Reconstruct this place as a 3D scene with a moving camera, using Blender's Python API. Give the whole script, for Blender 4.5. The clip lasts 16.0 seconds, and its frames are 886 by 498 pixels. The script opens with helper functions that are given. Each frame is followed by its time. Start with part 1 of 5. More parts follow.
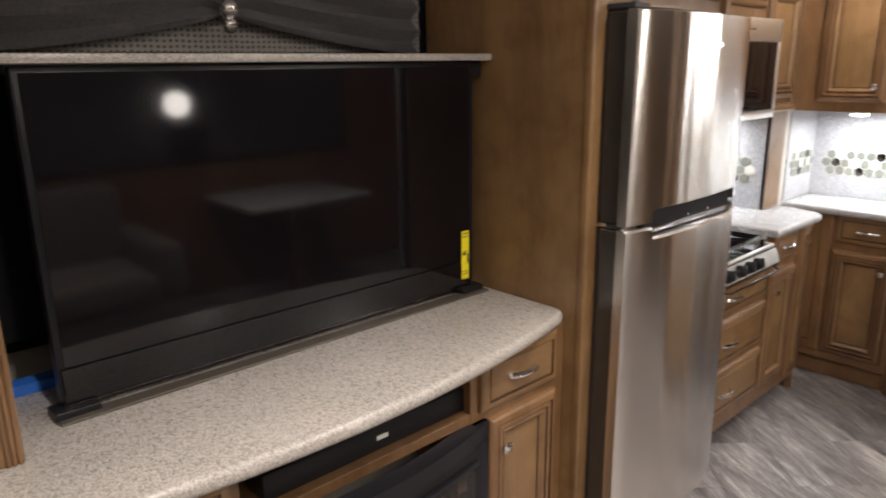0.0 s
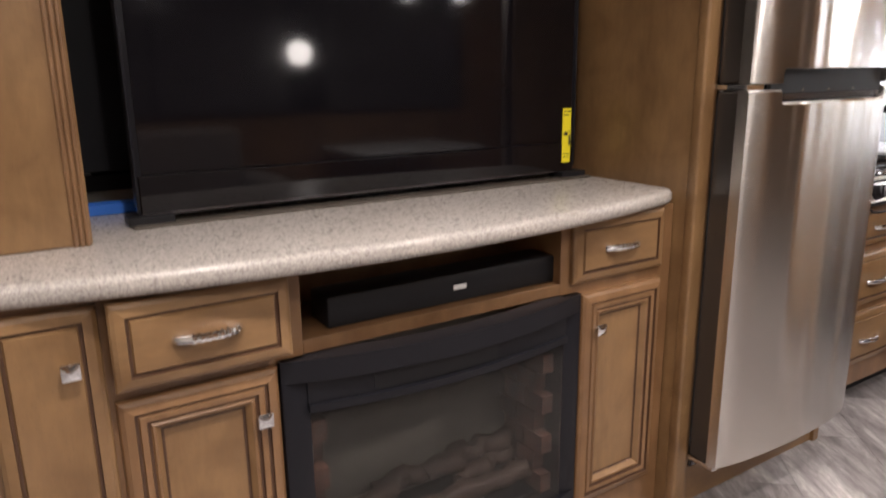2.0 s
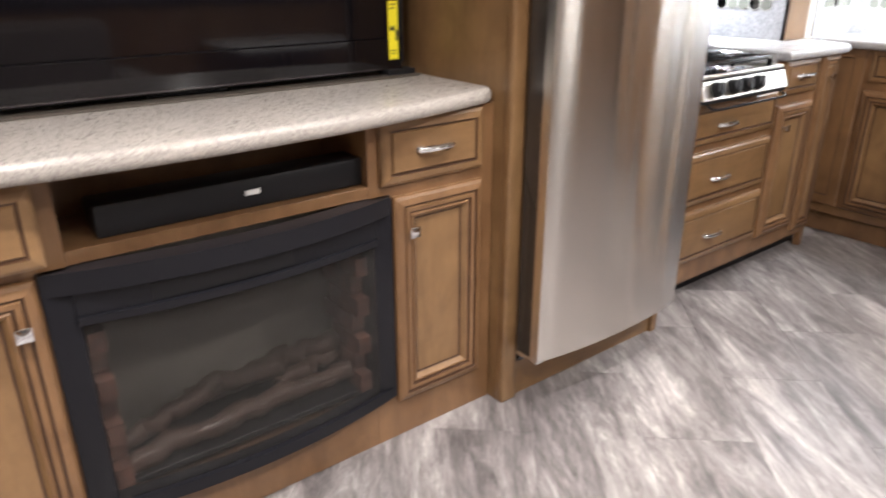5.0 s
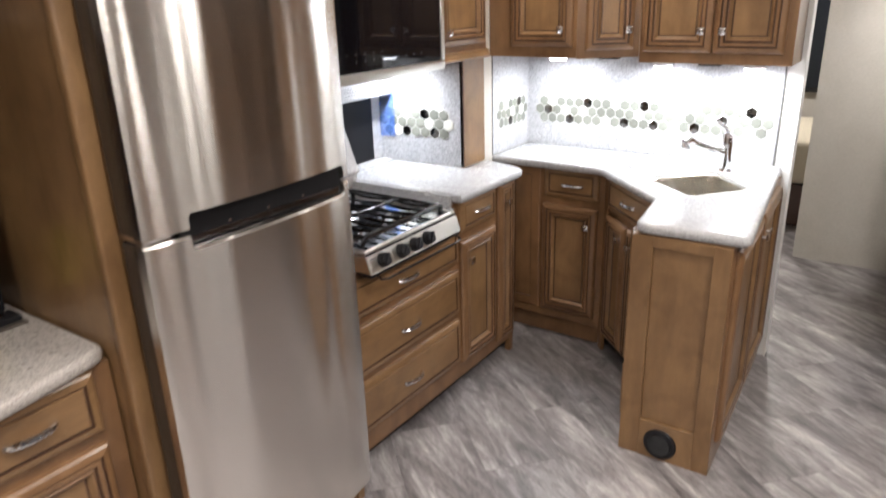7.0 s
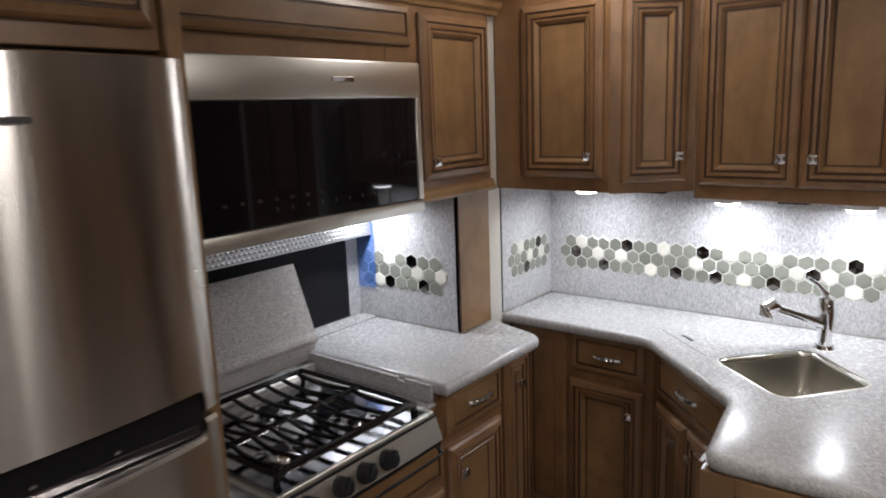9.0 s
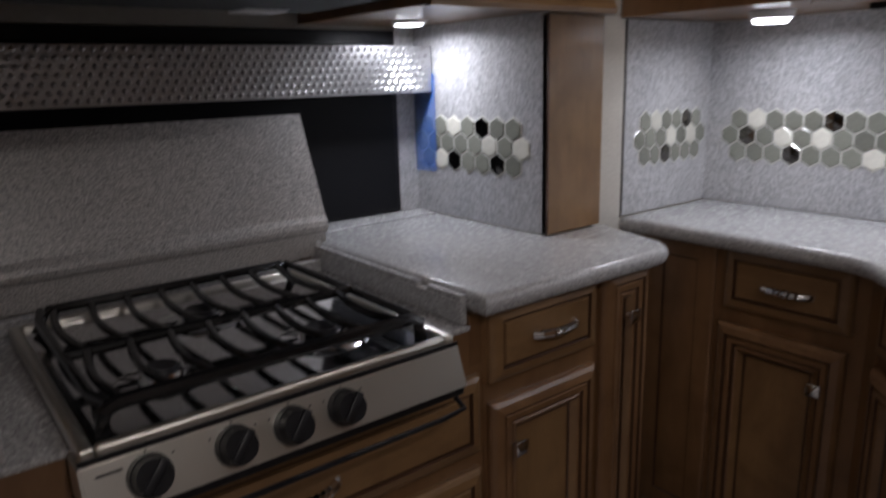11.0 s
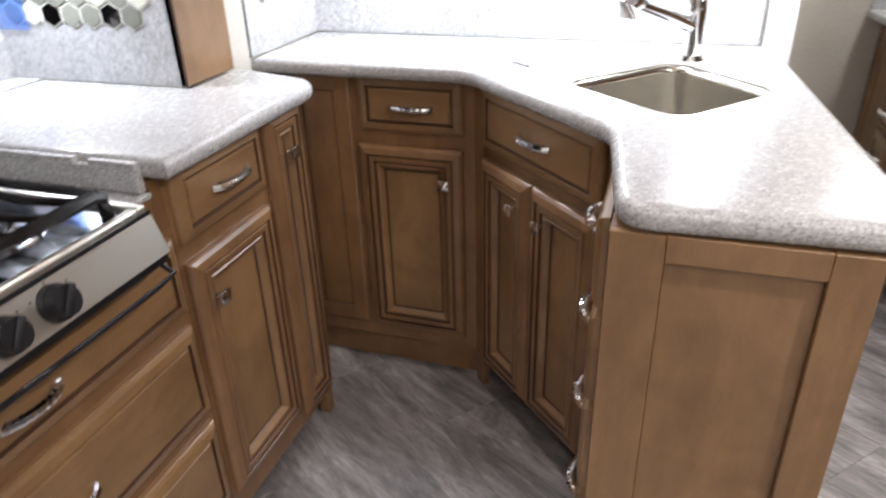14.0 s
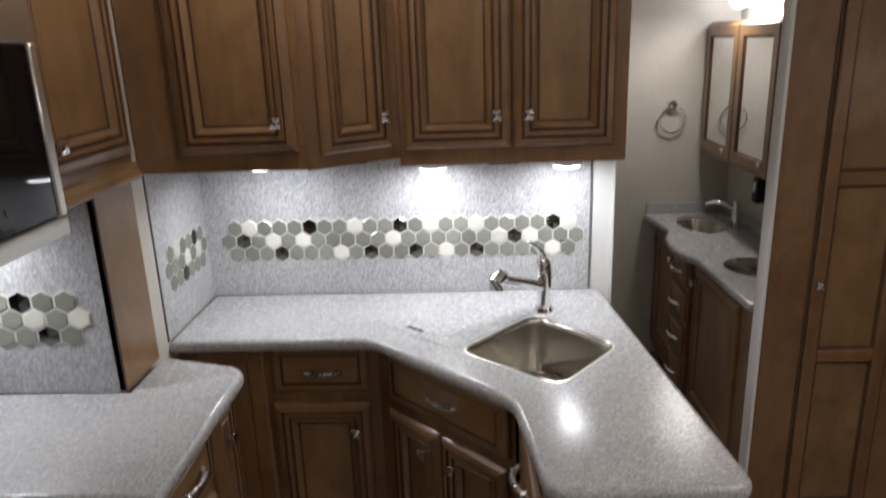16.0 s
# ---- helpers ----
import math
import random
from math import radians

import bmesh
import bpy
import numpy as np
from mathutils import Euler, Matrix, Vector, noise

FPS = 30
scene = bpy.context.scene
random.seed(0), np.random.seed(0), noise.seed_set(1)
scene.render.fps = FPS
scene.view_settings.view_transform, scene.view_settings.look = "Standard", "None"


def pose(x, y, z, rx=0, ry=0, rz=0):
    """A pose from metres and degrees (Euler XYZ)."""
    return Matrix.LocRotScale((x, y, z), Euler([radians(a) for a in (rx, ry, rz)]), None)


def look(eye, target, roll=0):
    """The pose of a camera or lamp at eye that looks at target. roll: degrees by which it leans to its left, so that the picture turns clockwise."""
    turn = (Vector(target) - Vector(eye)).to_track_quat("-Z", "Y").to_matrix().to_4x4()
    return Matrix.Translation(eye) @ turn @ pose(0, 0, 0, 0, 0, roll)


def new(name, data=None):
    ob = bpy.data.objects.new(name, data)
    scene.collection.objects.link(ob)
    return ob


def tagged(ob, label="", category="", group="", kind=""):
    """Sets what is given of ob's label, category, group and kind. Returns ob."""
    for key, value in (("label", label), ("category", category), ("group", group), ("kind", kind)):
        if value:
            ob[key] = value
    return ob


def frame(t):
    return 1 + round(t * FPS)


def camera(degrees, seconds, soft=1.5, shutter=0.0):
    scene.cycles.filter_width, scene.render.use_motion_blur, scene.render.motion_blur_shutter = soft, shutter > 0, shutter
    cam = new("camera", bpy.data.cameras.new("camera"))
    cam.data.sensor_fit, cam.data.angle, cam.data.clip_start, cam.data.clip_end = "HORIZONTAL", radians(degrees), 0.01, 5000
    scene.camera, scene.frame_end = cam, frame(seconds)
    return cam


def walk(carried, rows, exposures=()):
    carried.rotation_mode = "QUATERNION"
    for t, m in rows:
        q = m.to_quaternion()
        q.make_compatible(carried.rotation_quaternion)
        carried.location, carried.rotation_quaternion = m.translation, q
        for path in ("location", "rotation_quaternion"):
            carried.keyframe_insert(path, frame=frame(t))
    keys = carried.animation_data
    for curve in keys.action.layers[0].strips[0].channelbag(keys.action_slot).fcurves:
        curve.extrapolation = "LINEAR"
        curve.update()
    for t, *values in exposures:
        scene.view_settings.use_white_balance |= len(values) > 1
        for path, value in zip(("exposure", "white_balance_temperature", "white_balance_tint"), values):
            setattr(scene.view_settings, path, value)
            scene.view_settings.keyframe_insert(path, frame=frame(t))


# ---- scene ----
cam = camera(64.7, 16.0, 1.8, 0.5)
PATH = [
    (0, (-1.599, -1.125, 1.638), (-0.285, 0.294, 1.128), -0.7),
    (0.5, (-1.559, -1.109, 1.621), (-0.385, 0.428, 1.112), -0.4),
    (1, (-1.526, -1.142, 1.559), (-0.436, 0.459, 1.06), -0.3),
    (1.5, (-1.513, -1.179, 1.411), (-0.462, 0.449, 0.917), -0.5),
    (2, (-1.516, -1.152, 1.23), (-0.473, 0.485, 0.752), -0.7),
    (2.5, (-1.526, -1.116, 1.09), (-0.505, 0.532, 0.599), -0.8),
    (2.6, (-1.532, -1.102, 1.06), (-0.508, 0.543, 0.563), -0.5),
    (3, (-1.517, -1.102, 0.951), (-0.528, 0.549, 0.408), -0.7),
    (3.2, (-1.515, -1.086, 0.878), (-0.526, 0.563, 0.329), -0.8),
    (5.3, (-1.174, -1.367, 1.315), (0.013, 0.042, 0.536), -0.2),
    (5.5, (-1.132, -1.409, 1.372), (0.099, -0.041, 0.589), -0.5),
    (5.8, (-1.077, -1.444, 1.45), (0.225, -0.147, 0.662), -0.8),
    (6, (-1.022, -1.442, 1.491), (0.333, -0.203, 0.699), -0.8),
    (6.5, (-0.904, -1.433, 1.585), (0.573, -0.325, 0.815), -1.6),
    (7, (-0.751, -1.42, 1.678), (0.786, -0.341, 0.99), -1.8),
    (7.5, (-0.625, -1.36, 1.712), (0.936, -0.249, 1.139), -1.8),
    (8, (-0.458, -1.268, 1.738), (1.097, -0.102, 1.264), -1.9),
    (8.2, (-0.381, -1.249, 1.737), (1.173, -0.067, 1.303), -2.0),
    (10.3, (0.692, -0.807, 1.423), (2.127, 0.536, 1.053), -2.0),
    (10.5, (0.733, -0.788, 1.375), (2.108, 0.614, 0.994), -2.2),
    (11, (0.761, -0.765, 1.274), (1.956, 0.766, 0.794), -1.6),
    (11.5, (0.787, -0.761, 1.223), (1.839, 0.816, 0.586), -1.1),
    (12, (0.794, -0.8, 1.186), (1.779, 0.748, 0.391), -0.6),
    (12.5, (0.745, -0.843, 1.169), (1.718, 0.659, 0.276), -0.6),
    (13, (0.635, -0.817, 1.209), (1.848, 0.469, 0.273), -0.1),
    (13.5, (0.58, -0.79, 1.247), (2.124, 0.091, 0.329), -1.1),
    (14, (0.625, -0.703, 1.3), (2.303, -0.134, 0.371), -1.8),
    (14.5, (0.628, -0.613, 1.424), (2.357, -0.267, 0.481), -1.5),
    (15, (0.544, -0.564, 1.543), (2.319, -0.346, 0.647), -1.8),
    (15.5, (0.466, -0.532, 1.634), (2.313, -0.385, 0.881), -2.0),
    (16, (0.419, -0.527, 1.695), (2.334, -0.444, 1.123), -2.0),
]
EXPOSURES = [(0, 0.56, 6500, 10), (0.7, 1.0, 6450, 11), (1.2, 1.16, 6450, 11), (1.6, 1.06, 6400, 13), (2.0, 0.72, 6400, 14), (2.5, 0.6, 6400, 15), (3.2, 1.15, 6350, 14), (5.5, 1.12, 6150, 10), (7, 0.68, 6250, 10), (8.2, 0.12, 6350, 10),
             (10.3, -1.35, 6250, 12), (11, -1.38, 6250, 15), (12.0, -1.12, 6050, 16), (13.0, -0.3, 6050, 17), (13.6, 0.35, 6250, 14), (14.2, 0.82, 6150, 10), (15.0, 0.93, 6250, 10), (15.5, -0.27, 6400, 13), (16.0, -0.84, 6450, 11)]
walk(cam, [(t, look(eye, target, roll)) for t, eye, target, roll in PATH], EXPOSURES)


# ---- light ----
world = bpy.data.worlds.new("world")
scene.world = world
world.use_nodes = True
world.node_tree.nodes["Background"].inputs[0].default_value = (0.02, 0.02, 0.022, 1)
world.node_tree.nodes["Background"].inputs[1].default_value = 0.3

WARM = (1.0, 0.925, 0.85)
COOL = (0.93, 0.96, 1.0)


def lamp(name, m, watts, size, colour=WARM, spread=170):
    data = bpy.data.lights.new(name, "AREA")
    data.shape, data.size, data.energy, data.color, data.spread = "DISK", size, watts, colour, radians(spread)
    ob = new(name, data)
    ob.matrix_world = m
    return ob


# assumed ceiling lamps, out of view, set to balance the light on cabinets and floor
CEILING_SPOTS = [(-2.3, -1.5), (-1.25, -0.75), (-1.25, -1.9), (-0.1, -0.85), (-0.1, -1.9), (1.0, -1.75), (1.87, -0.20)]
UNDER_SPOTS = [(2.33, 0.05, 1.393), (2.40, -0.42, 1.366), (2.39, -0.80, 1.366)]
# each ceiling lamp: a beam downwards, plus an added point fill that brightens cabinet tops
for sx, sy in CEILING_SPOTS:
    lamp("ceiling_lamp", look((sx, sy, 2.268), (sx, sy, 0)), 1.0 if sx > 1.5 else 14.0 if sx > 0.5 else 5.5 if (sx, sy) == (-0.1, -0.85) else 7.4, 0.09, WARM, 120 if sx < 0.5 else 165)
    fill_data = bpy.data.lights.new("ceiling_fill", "POINT")
    fill_data.energy, fill_data.color, fill_data.shadow_soft_size = 9.0 if sx > 1.5 else 7.0 if sx > 0.5 else 5.2, WARM, 0.03
    new("ceiling_fill", fill_data).matrix_world = pose(sx, sy, 2.215)
for sx, sy, sz in UNDER_SPOTS:
    lamp("under_cabinet_lamp", look((sx, sy, sz - 0.028), (sx + 0.03, sy, 0)), 2.9, 0.055, COOL)
lamp("cabinet_lamp", look((1.76, 0.62, 1.384), (1.78, 0.66, 0)), 3.6, 0.055, COOL)
lamp("vanity_lamp", look((3.55, -1.70, 1.80), (3.5, -1.4, 0)), 13, 0.30, (1.0, 0.95, 0.89))
# unseen fill light, added to brighten the hall and bedroom
lamp("bedroom_fill", look((5.2, -0.4, 2.2), (5.2, -0.4, 0)), 22, 0.3)

# ---- materials ----


def rgb(c):
    return (*c, 1)


def material(name, base, rough=0.5, metal=0.0, **more):
    m = bpy.data.materials.new(name)
    m.use_nodes = True
    b = m.node_tree.nodes["Principled BSDF"]
    b.inputs["Base Color"].default_value = rgb(base)
    b.inputs["Roughness"].default_value = rough
    b.inputs["Metallic"].default_value = metal
    for key, value in more.items():
        b.inputs[key.replace("_", " ")].default_value = value
    return m


class Graph:
    """Short hand for wiring one material's nodes."""

    def __init__(self, mat):
        self.t = mat.node_tree
        self.b = self.t.nodes["Principled BSDF"]

    def node(self, kind, **props):
        n = self.t.nodes.new(kind)
        for k, v in props.items():
            setattr(n, k, v)
        return n

    def link(self, a, b):
        self.t.links.new(a, b)

    def coords(self, scale=(1, 1, 1), rot=(0, 0, 0), source="Object"):
        c, mp = self.node("ShaderNodeTexCoord"), self.node("ShaderNodeMapping")
        mp.inputs["Scale"].default_value, mp.inputs["Rotation"].default_value = scale, rot
        self.link(c.outputs[source], mp.inputs[0])
        return mp.outputs[0]

    def noise(self, vec, scale, detail=4, rough=0.55, dist=0.0):
        n = self.node("ShaderNodeTexNoise")
        for k, v in (("Scale", scale), ("Detail", detail), ("Roughness", rough), ("Distortion", dist)):
            n.inputs[k].default_value = v
        if vec:
            self.link(vec, n.inputs["Vector"])
        return n.outputs["Fac"]

    def ramp(self, fac, stops, constant=False):
        n = self.node("ShaderNodeValToRGB")
        e = n.color_ramp.elements
        while len(e) < len(stops):
            e.new(0.5)
        for el, (p, c) in zip(e, stops):
            el.position, el.color = p, rgb(c)
        if constant:
            n.color_ramp.interpolation = "CONSTANT"
        self.link(fac, n.inputs[0])
        return n.outputs[0]

    def mix(self, fac, a, b, mode="MIX"):
        n = self.node("ShaderNodeMix", data_type="RGBA", blend_type=mode)
        for sock, v in ((n.inputs[0], fac), (n.inputs[6], a), (n.inputs[7], b)):
            if isinstance(v, (int, float)):
                sock.default_value = v
            elif isinstance(v, tuple):
                sock.default_value = rgb(v)
            else:
                self.link(v, sock)
        return n.outputs[2]

    def bump(self, height, strength, distance):
        n = self.node("ShaderNodeBump")
        n.inputs["Strength"].default_value, n.inputs["Distance"].default_value = strength, distance
        self.link(height, n.inputs["Height"])
        self.link(n.outputs[0], self.b.inputs["Normal"])

    def colour(self, c):
        self.link(c, self.b.inputs["Base Color"])

    def roughness(self, fac, lo, hi):
        n = self.node("ShaderNodeMapRange")
        n.inputs[3].default_value, n.inputs[4].default_value = lo, hi
        self.link(fac, n.inputs[0])
        self.link(n.outputs[0], self.b.inputs["Roughness"])


def wood(name, base, dark, along="z", rough=0.34):
    m = material(name, base, rough)
    g = Graph(m)
    s = {"z": (6, 6, 1.4), "x": (1.4, 6, 6), "y": (6, 1.4, 6)}[along]
    v = g.coords(s)
    info = g.node("ShaderNodeObjectInfo")
    shift = g.node("ShaderNodeVectorMath", operation="ADD")
    g.link(v, shift.inputs[0])
    mul = g.node("ShaderNodeMath", operation="MULTIPLY")
    mul.inputs[1].default_value = 40
    g.link(info.outputs["Random"], mul.inputs[0])
    g.link(mul.outputs[0], shift.inputs[1])
    v = shift.outputs[0]
    fine = g.noise(v, 9, 6, 0.62, 0.4)
    broad = g.noise(v, 1.3, 4, 0.6, 0.5)
    c = g.ramp(fine, [(0.30, tuple(k * 0.89 for k in base)), (0.60, base), (0.85, tuple(k * 1.07 for k in base))])
    blot = g.ramp(broad, [(0.28, (0.74, 0.70, 0.66)), (0.54, (1.0, 1.0, 1.0)), (0.76, (1.14, 1.13, 1.10))])
    cloud = g.ramp(g.noise(g.coords(), 7, 3, 0.55, 0.6), [(0.30, (0.80, 0.77, 0.74)), (0.52, (1.0, 1.0, 1.0)), (0.75, (1.12, 1.12, 1.10))])
    blot = g.mix(1.0, blot, cloud, "MULTIPLY")
    c = g.mix(1.0, c, blot, "MULTIPLY")
    pores = g.ramp(g.noise(g.coords(tuple(k * 6 for k in s)), 9, 2), [(0.34, (0.8, 0.78, 0.75)), (0.42, (1, 1, 1))])
    c = g.mix(0.35, c, pores, "MULTIPLY")
    g.colour(c)
    g.roughness(fine, rough - 0.05, rough + 0.12)
    g.bump(fine, 0.10, 0.002)
    g.b.inputs["Coat Weight"].default_value = 0.35
    g.b.inputs["Coat Roughness"].default_value = 0.22
    return m


WOOD = (0.236, 0.134, 0.059)
MAPLE = wood("stained_maple", WOOD, None)
MAPLE_X = wood("stained_maple_level", WOOD, None, "x")
GLAZE = wood("glaze_line", (0.078, 0.036, 0.017), None, rough=0.45)
CABIN = wood("stained_maple_frame", (0.215, 0.114, 0.051), None)


def laminate(name, light, mid, dark, scale, streak=(1, 1, 1), rough=0.3, bump=0.05, depth=0.001):
    m = material(name, mid, rough)
    g = Graph(m)
    v = g.coords(streak)
    n1 = g.noise(v, scale, 3, 0.7)
    n2 = g.noise(v, scale * 0.45, 2, 0.6, 1.0)
    c = g.ramp(n1, [(0.36, dark), (0.47, mid), (0.56, light), (0.70, tuple(min(1, k * 1.18) for k in light))])
    c2 = g.ramp(n2, [(0.38, (0.84, 0.83, 0.82)), (0.50, (1, 1, 1)), (0.66, (1.08, 1.08, 1.08))])
    c = g.mix(0.85, c, c2, "MULTIPLY")
    cloud = g.ramp(g.noise(g.coords(), 5, 3), [(0.3, (0.93, 0.93, 0.94)), (0.7, (1.04, 1.03, 1.02))])
    c = g.mix(1.0, c, cloud, "MULTIPLY")
    g.colour(c)
    g.roughness(n2, rough - 0.08, rough + 0.12)
    g.bump(n1, bump, depth)
    return m


COUNTER = laminate("speckled_laminate", (0.49, 0.455, 0.42), (0.385, 0.355, 0.33), (0.23, 0.205, 0.185), 330, (1, 0.6, 1), 0.27)
KITCHEN_TOP = laminate("grey_speckled_laminate", (0.505, 0.505, 0.51), (0.405, 0.405, 0.41), (0.265, 0.263, 0.27), 300, (1, 0.6, 1), 0.24)
LID = laminate("granite_look_lid", (0.60, 0.58, 0.56), (0.37, 0.355, 0.345), (0.22, 0.21, 0.205), 300, (1, 0.7, 1), 0.33)
SPLASH = laminate("pressed_grey_backsplash", (0.50, 0.50, 0.51), (0.43, 0.43, 0.44), (0.33, 0.33, 0.34), 165, (1, 1, 0.5), 0.30, 0.80, 0.002)


def floor_material():
    m = material("grey_stone_vinyl", (0.3, 0.28, 0.27), 0.32)
    g = Graph(m)
    info = g.node("ShaderNodeObjectInfo")
    shift = g.node("ShaderNodeVectorMath", operation="ADD")
    mul = g.node("ShaderNodeMath", operation="MULTIPLY")
    mul.inputs[1].default_value = 0.22
    g.link(info.outputs["Random"], mul.inputs[0])
    geo, turn, squash = g.node("ShaderNodeNewGeometry"), g.node("ShaderNodeMapping"), g.node("ShaderNodeMapping")
    turn.inputs["Rotation"].default_value = (0, 0, radians(42.2 - 9))
    squash.inputs["Scale"].default_value = (1.0, 0.19, 1)
    g.link(geo.outputs["Position"], turn.inputs[0])
    g.link(turn.outputs[0], squash.inputs[0])
    g.link(squash.outputs[0], shift.inputs[0])
    g.link(mul.outputs[0], shift.inputs[1])
    v = shift.outputs[0]
    vein = g.noise(v, 10.0, 9, 0.72, 0.9)
    broad = g.noise(v, 3.6, 4, 0.6, 0.9)
    c = g.ramp(vein, [(0.30, (0.075, 0.067, 0.068)), (0.45, (0.175, 0.161, 0.161)), (0.57, (0.285, 0.268, 0.266)), (0.70, (0.49, 0.472, 0.468))])
    c2 = g.ramp(broad, [(0.32, (0.66, 0.64, 0.64)), (0.52, (1, 0.98, 0.97)), (0.70, (1.32, 1.30, 1.28))])
    c = g.mix(1.0, c, c2, "MULTIPLY")
    scratch = g.noise(v, 46, 5, 0.75, 0.6)
    c = g.mix(1.0, c, g.ramp(scratch, [(0.30, (0.60, 0.59, 0.60)), (0.50, (1, 1, 1)), (0.70, (1.42, 1.40, 1.40))]), "MULTIPLY")
    g.colour(c)
    g.roughness(vein, 0.30, 0.46)
    g.bump(vein, 0.12, 0.002)
    return m


FLOOR = floor_material()


def steel_material(name, base=(0.62, 0.60, 0.57), rough=0.27, aniso=0.85, vertical=True, turn=0.25, wave=0.0):
    m = material(name, base, rough, 1.0)
    g = Graph(m)
    v = g.coords((3, 3, 900) if vertical else (900, 900, 3))
    n = g.noise(v, 1.0, 3, 0.6)
    g.roughness(n, rough - 0.012, rough + 0.012)
    if wave:
        g.bump(g.noise(g.coords((8.0, 8.0, 0.45)), 1.0, 1, 0.3), 1.0, wave)
    tang = g.node("ShaderNodeTangent", direction_type="RADIAL", axis="Z")
    g.link(tang.outputs[0], g.b.inputs["Tangent"])
    g.b.inputs["Anisotropic"].default_value = aniso
    g.b.inputs["Anisotropic Rotation"].default_value = turn
    return m


STEEL = steel_material("brushed_stainless", (0.72, 0.69, 0.65), 0.22, 0.985, wave=0.013)
STEEL_FLAT = steel_material("stainless_panel", (0.71, 0.69, 0.64), 0.36, 0.2)
SINK = steel_material("satin_sink_steel", (0.68, 0.65, 0.60), 0.17, 0.3)
CHROME = material("polished_chrome", (0.82, 0.82, 0.84), 0.07, 1.0)
COOKTOP = material("dark_mirror_steel", (0.58, 0.58, 0.60), 0.11, 1.0, Coat_Weight=1.0, Coat_Roughness=0.03, Specular_IOR_Level=0.9)
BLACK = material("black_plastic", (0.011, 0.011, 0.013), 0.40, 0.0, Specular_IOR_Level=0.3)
BLACK_SATIN = material("black_satin_metal", (0.010, 0.010, 0.013), 0.34, 0.0, Specular_IOR_Level=0.25)
GRATE = material("black_enamel_grate", (0.007, 0.007, 0.008), 0.14)
SCREEN = material("black_gloss_screen", (0.004, 0.0035, 0.005), 0.06, 0.0, Specular_IOR_Level=0.5)
DARK_SIDE = material("dark_grey_fridge_side", (0.034, 0.028, 0.024), 0.20, 0.0, Specular_IOR_Level=0.8)
GASKET = material("grey_rubber_gasket", (0.03, 0.03, 0.032), 0.6)
DARK_GLASS = material("dark_oven_glass", (0.005, 0.005, 0.007), 0.04, 0.0, Specular_IOR_Level=0.42)
YELLOW = material("yellow_sticker_paper", (0.86, 0.74, 0.02), 0.55)
INK = material("black_ink", (0.02, 0.02, 0.02), 0.6)
BLUE_TAPE = material("blue_masking_tape", (0.03, 0.16, 0.62), 0.6)
# see-through blue that imitates a bluish glow by colour
BLUE_GLOW = material("painted_blue_glow", (0.04, 0.20, 0.72), 0.35, 0.0, Alpha=0.26)
EDGE_STRIP = material("grey_edge_strip", (0.12, 0.115, 0.11), 0.5)
NIGHT_SHADE = material("matt_black_shade", (0.007, 0.007, 0.009), 0.55, 0.0, Specular_IOR_Level=0.2)
WHITE_TRIM = material("white_vinyl_trim", (0.70, 0.69, 0.67), 0.45)
WHITE = material("white_plastic", (0.8, 0.8, 0.8), 0.4)
NAVY = material("dark_night_glass", (0.008, 0.010, 0.014), 0.04)
FLAT_STEEL = material("embossed_silver_foil", (0.55, 0.55, 0.56), 0.32, 1.0)
MIRROR = material("mirror_glass", (0.9, 0.9, 0.9), 0.02, 1.0)


def glow(name, colour, strength):
    m = bpy.data.materials.new(name)
    m.use_nodes = True
    b = m.node_tree.nodes["Principled BSDF"]
    b.inputs["Base Color"].default_value = (0.9, 0.9, 0.9, 1)
    b.inputs["Emission Color"].default_value = rgb(colour)
    b.inputs["Emission Strength"].default_value = strength
    return m


LED_WARM = glow("lit_warm_lens", WARM, 18)
LED_COOL = glow("lit_cool_lens", COOL, 30)


def wallcover(name, base, scale=60):
    m = material(name, base, 0.75)
    g = Graph(m)
    n = g.noise(g.coords((1, 1, 4.5)), scale, 4, 0.65)
    w = g.noise(g.coords(), 6, 3)
    c = g.ramp(n, [(0.3, tuple(k * 0.86 for k in base)), (0.62, base), (0.8, tuple(min(1, k * 1.08) for k in base))])
    c = g.mix(0.8, c, g.ramp(w, [(0.3, (0.93, 0.92, 0.90)), (0.7, (1.03, 1.03, 1.03))]), "MULTIPLY")
    g.colour(c)
    g.bump(n, 0.25, 0.002)
    return m


WALL = wallcover("beige_linen_wallcover", (0.52, 0.49, 0.44))
CEIL = wallcover("off_white_ceiling", (0.72, 0.71, 0.68), 90)
CARPET = wallcover("grey_speckled_mat", (0.16, 0.15, 0.15), 300)


def fabric(name, base, scale=(1, 1, 1)):
    m = material(name, base, 0.9, 0.0, Sheen_Weight=0.3)
    g = Graph(m)
    n = g.noise(g.coords(scale), 220, 3)
    g.colour(g.ramp(n, [(0.35, tuple(k * 0.6 for k in base)), (0.65, tuple(k * 1.25 for k in base))]))
    g.bump(n, 0.3, 0.001)
    return m


CURTAIN = fabric("dark_pleated_cloth", (0.050, 0.046, 0.047), (1, 1, 0.2))
SOFA = fabric("grey_brown_upholstery", (0.14, 0.115, 0.10))
PILLOW = fabric("cream_bedding", (0.58, 0.52, 0.40))


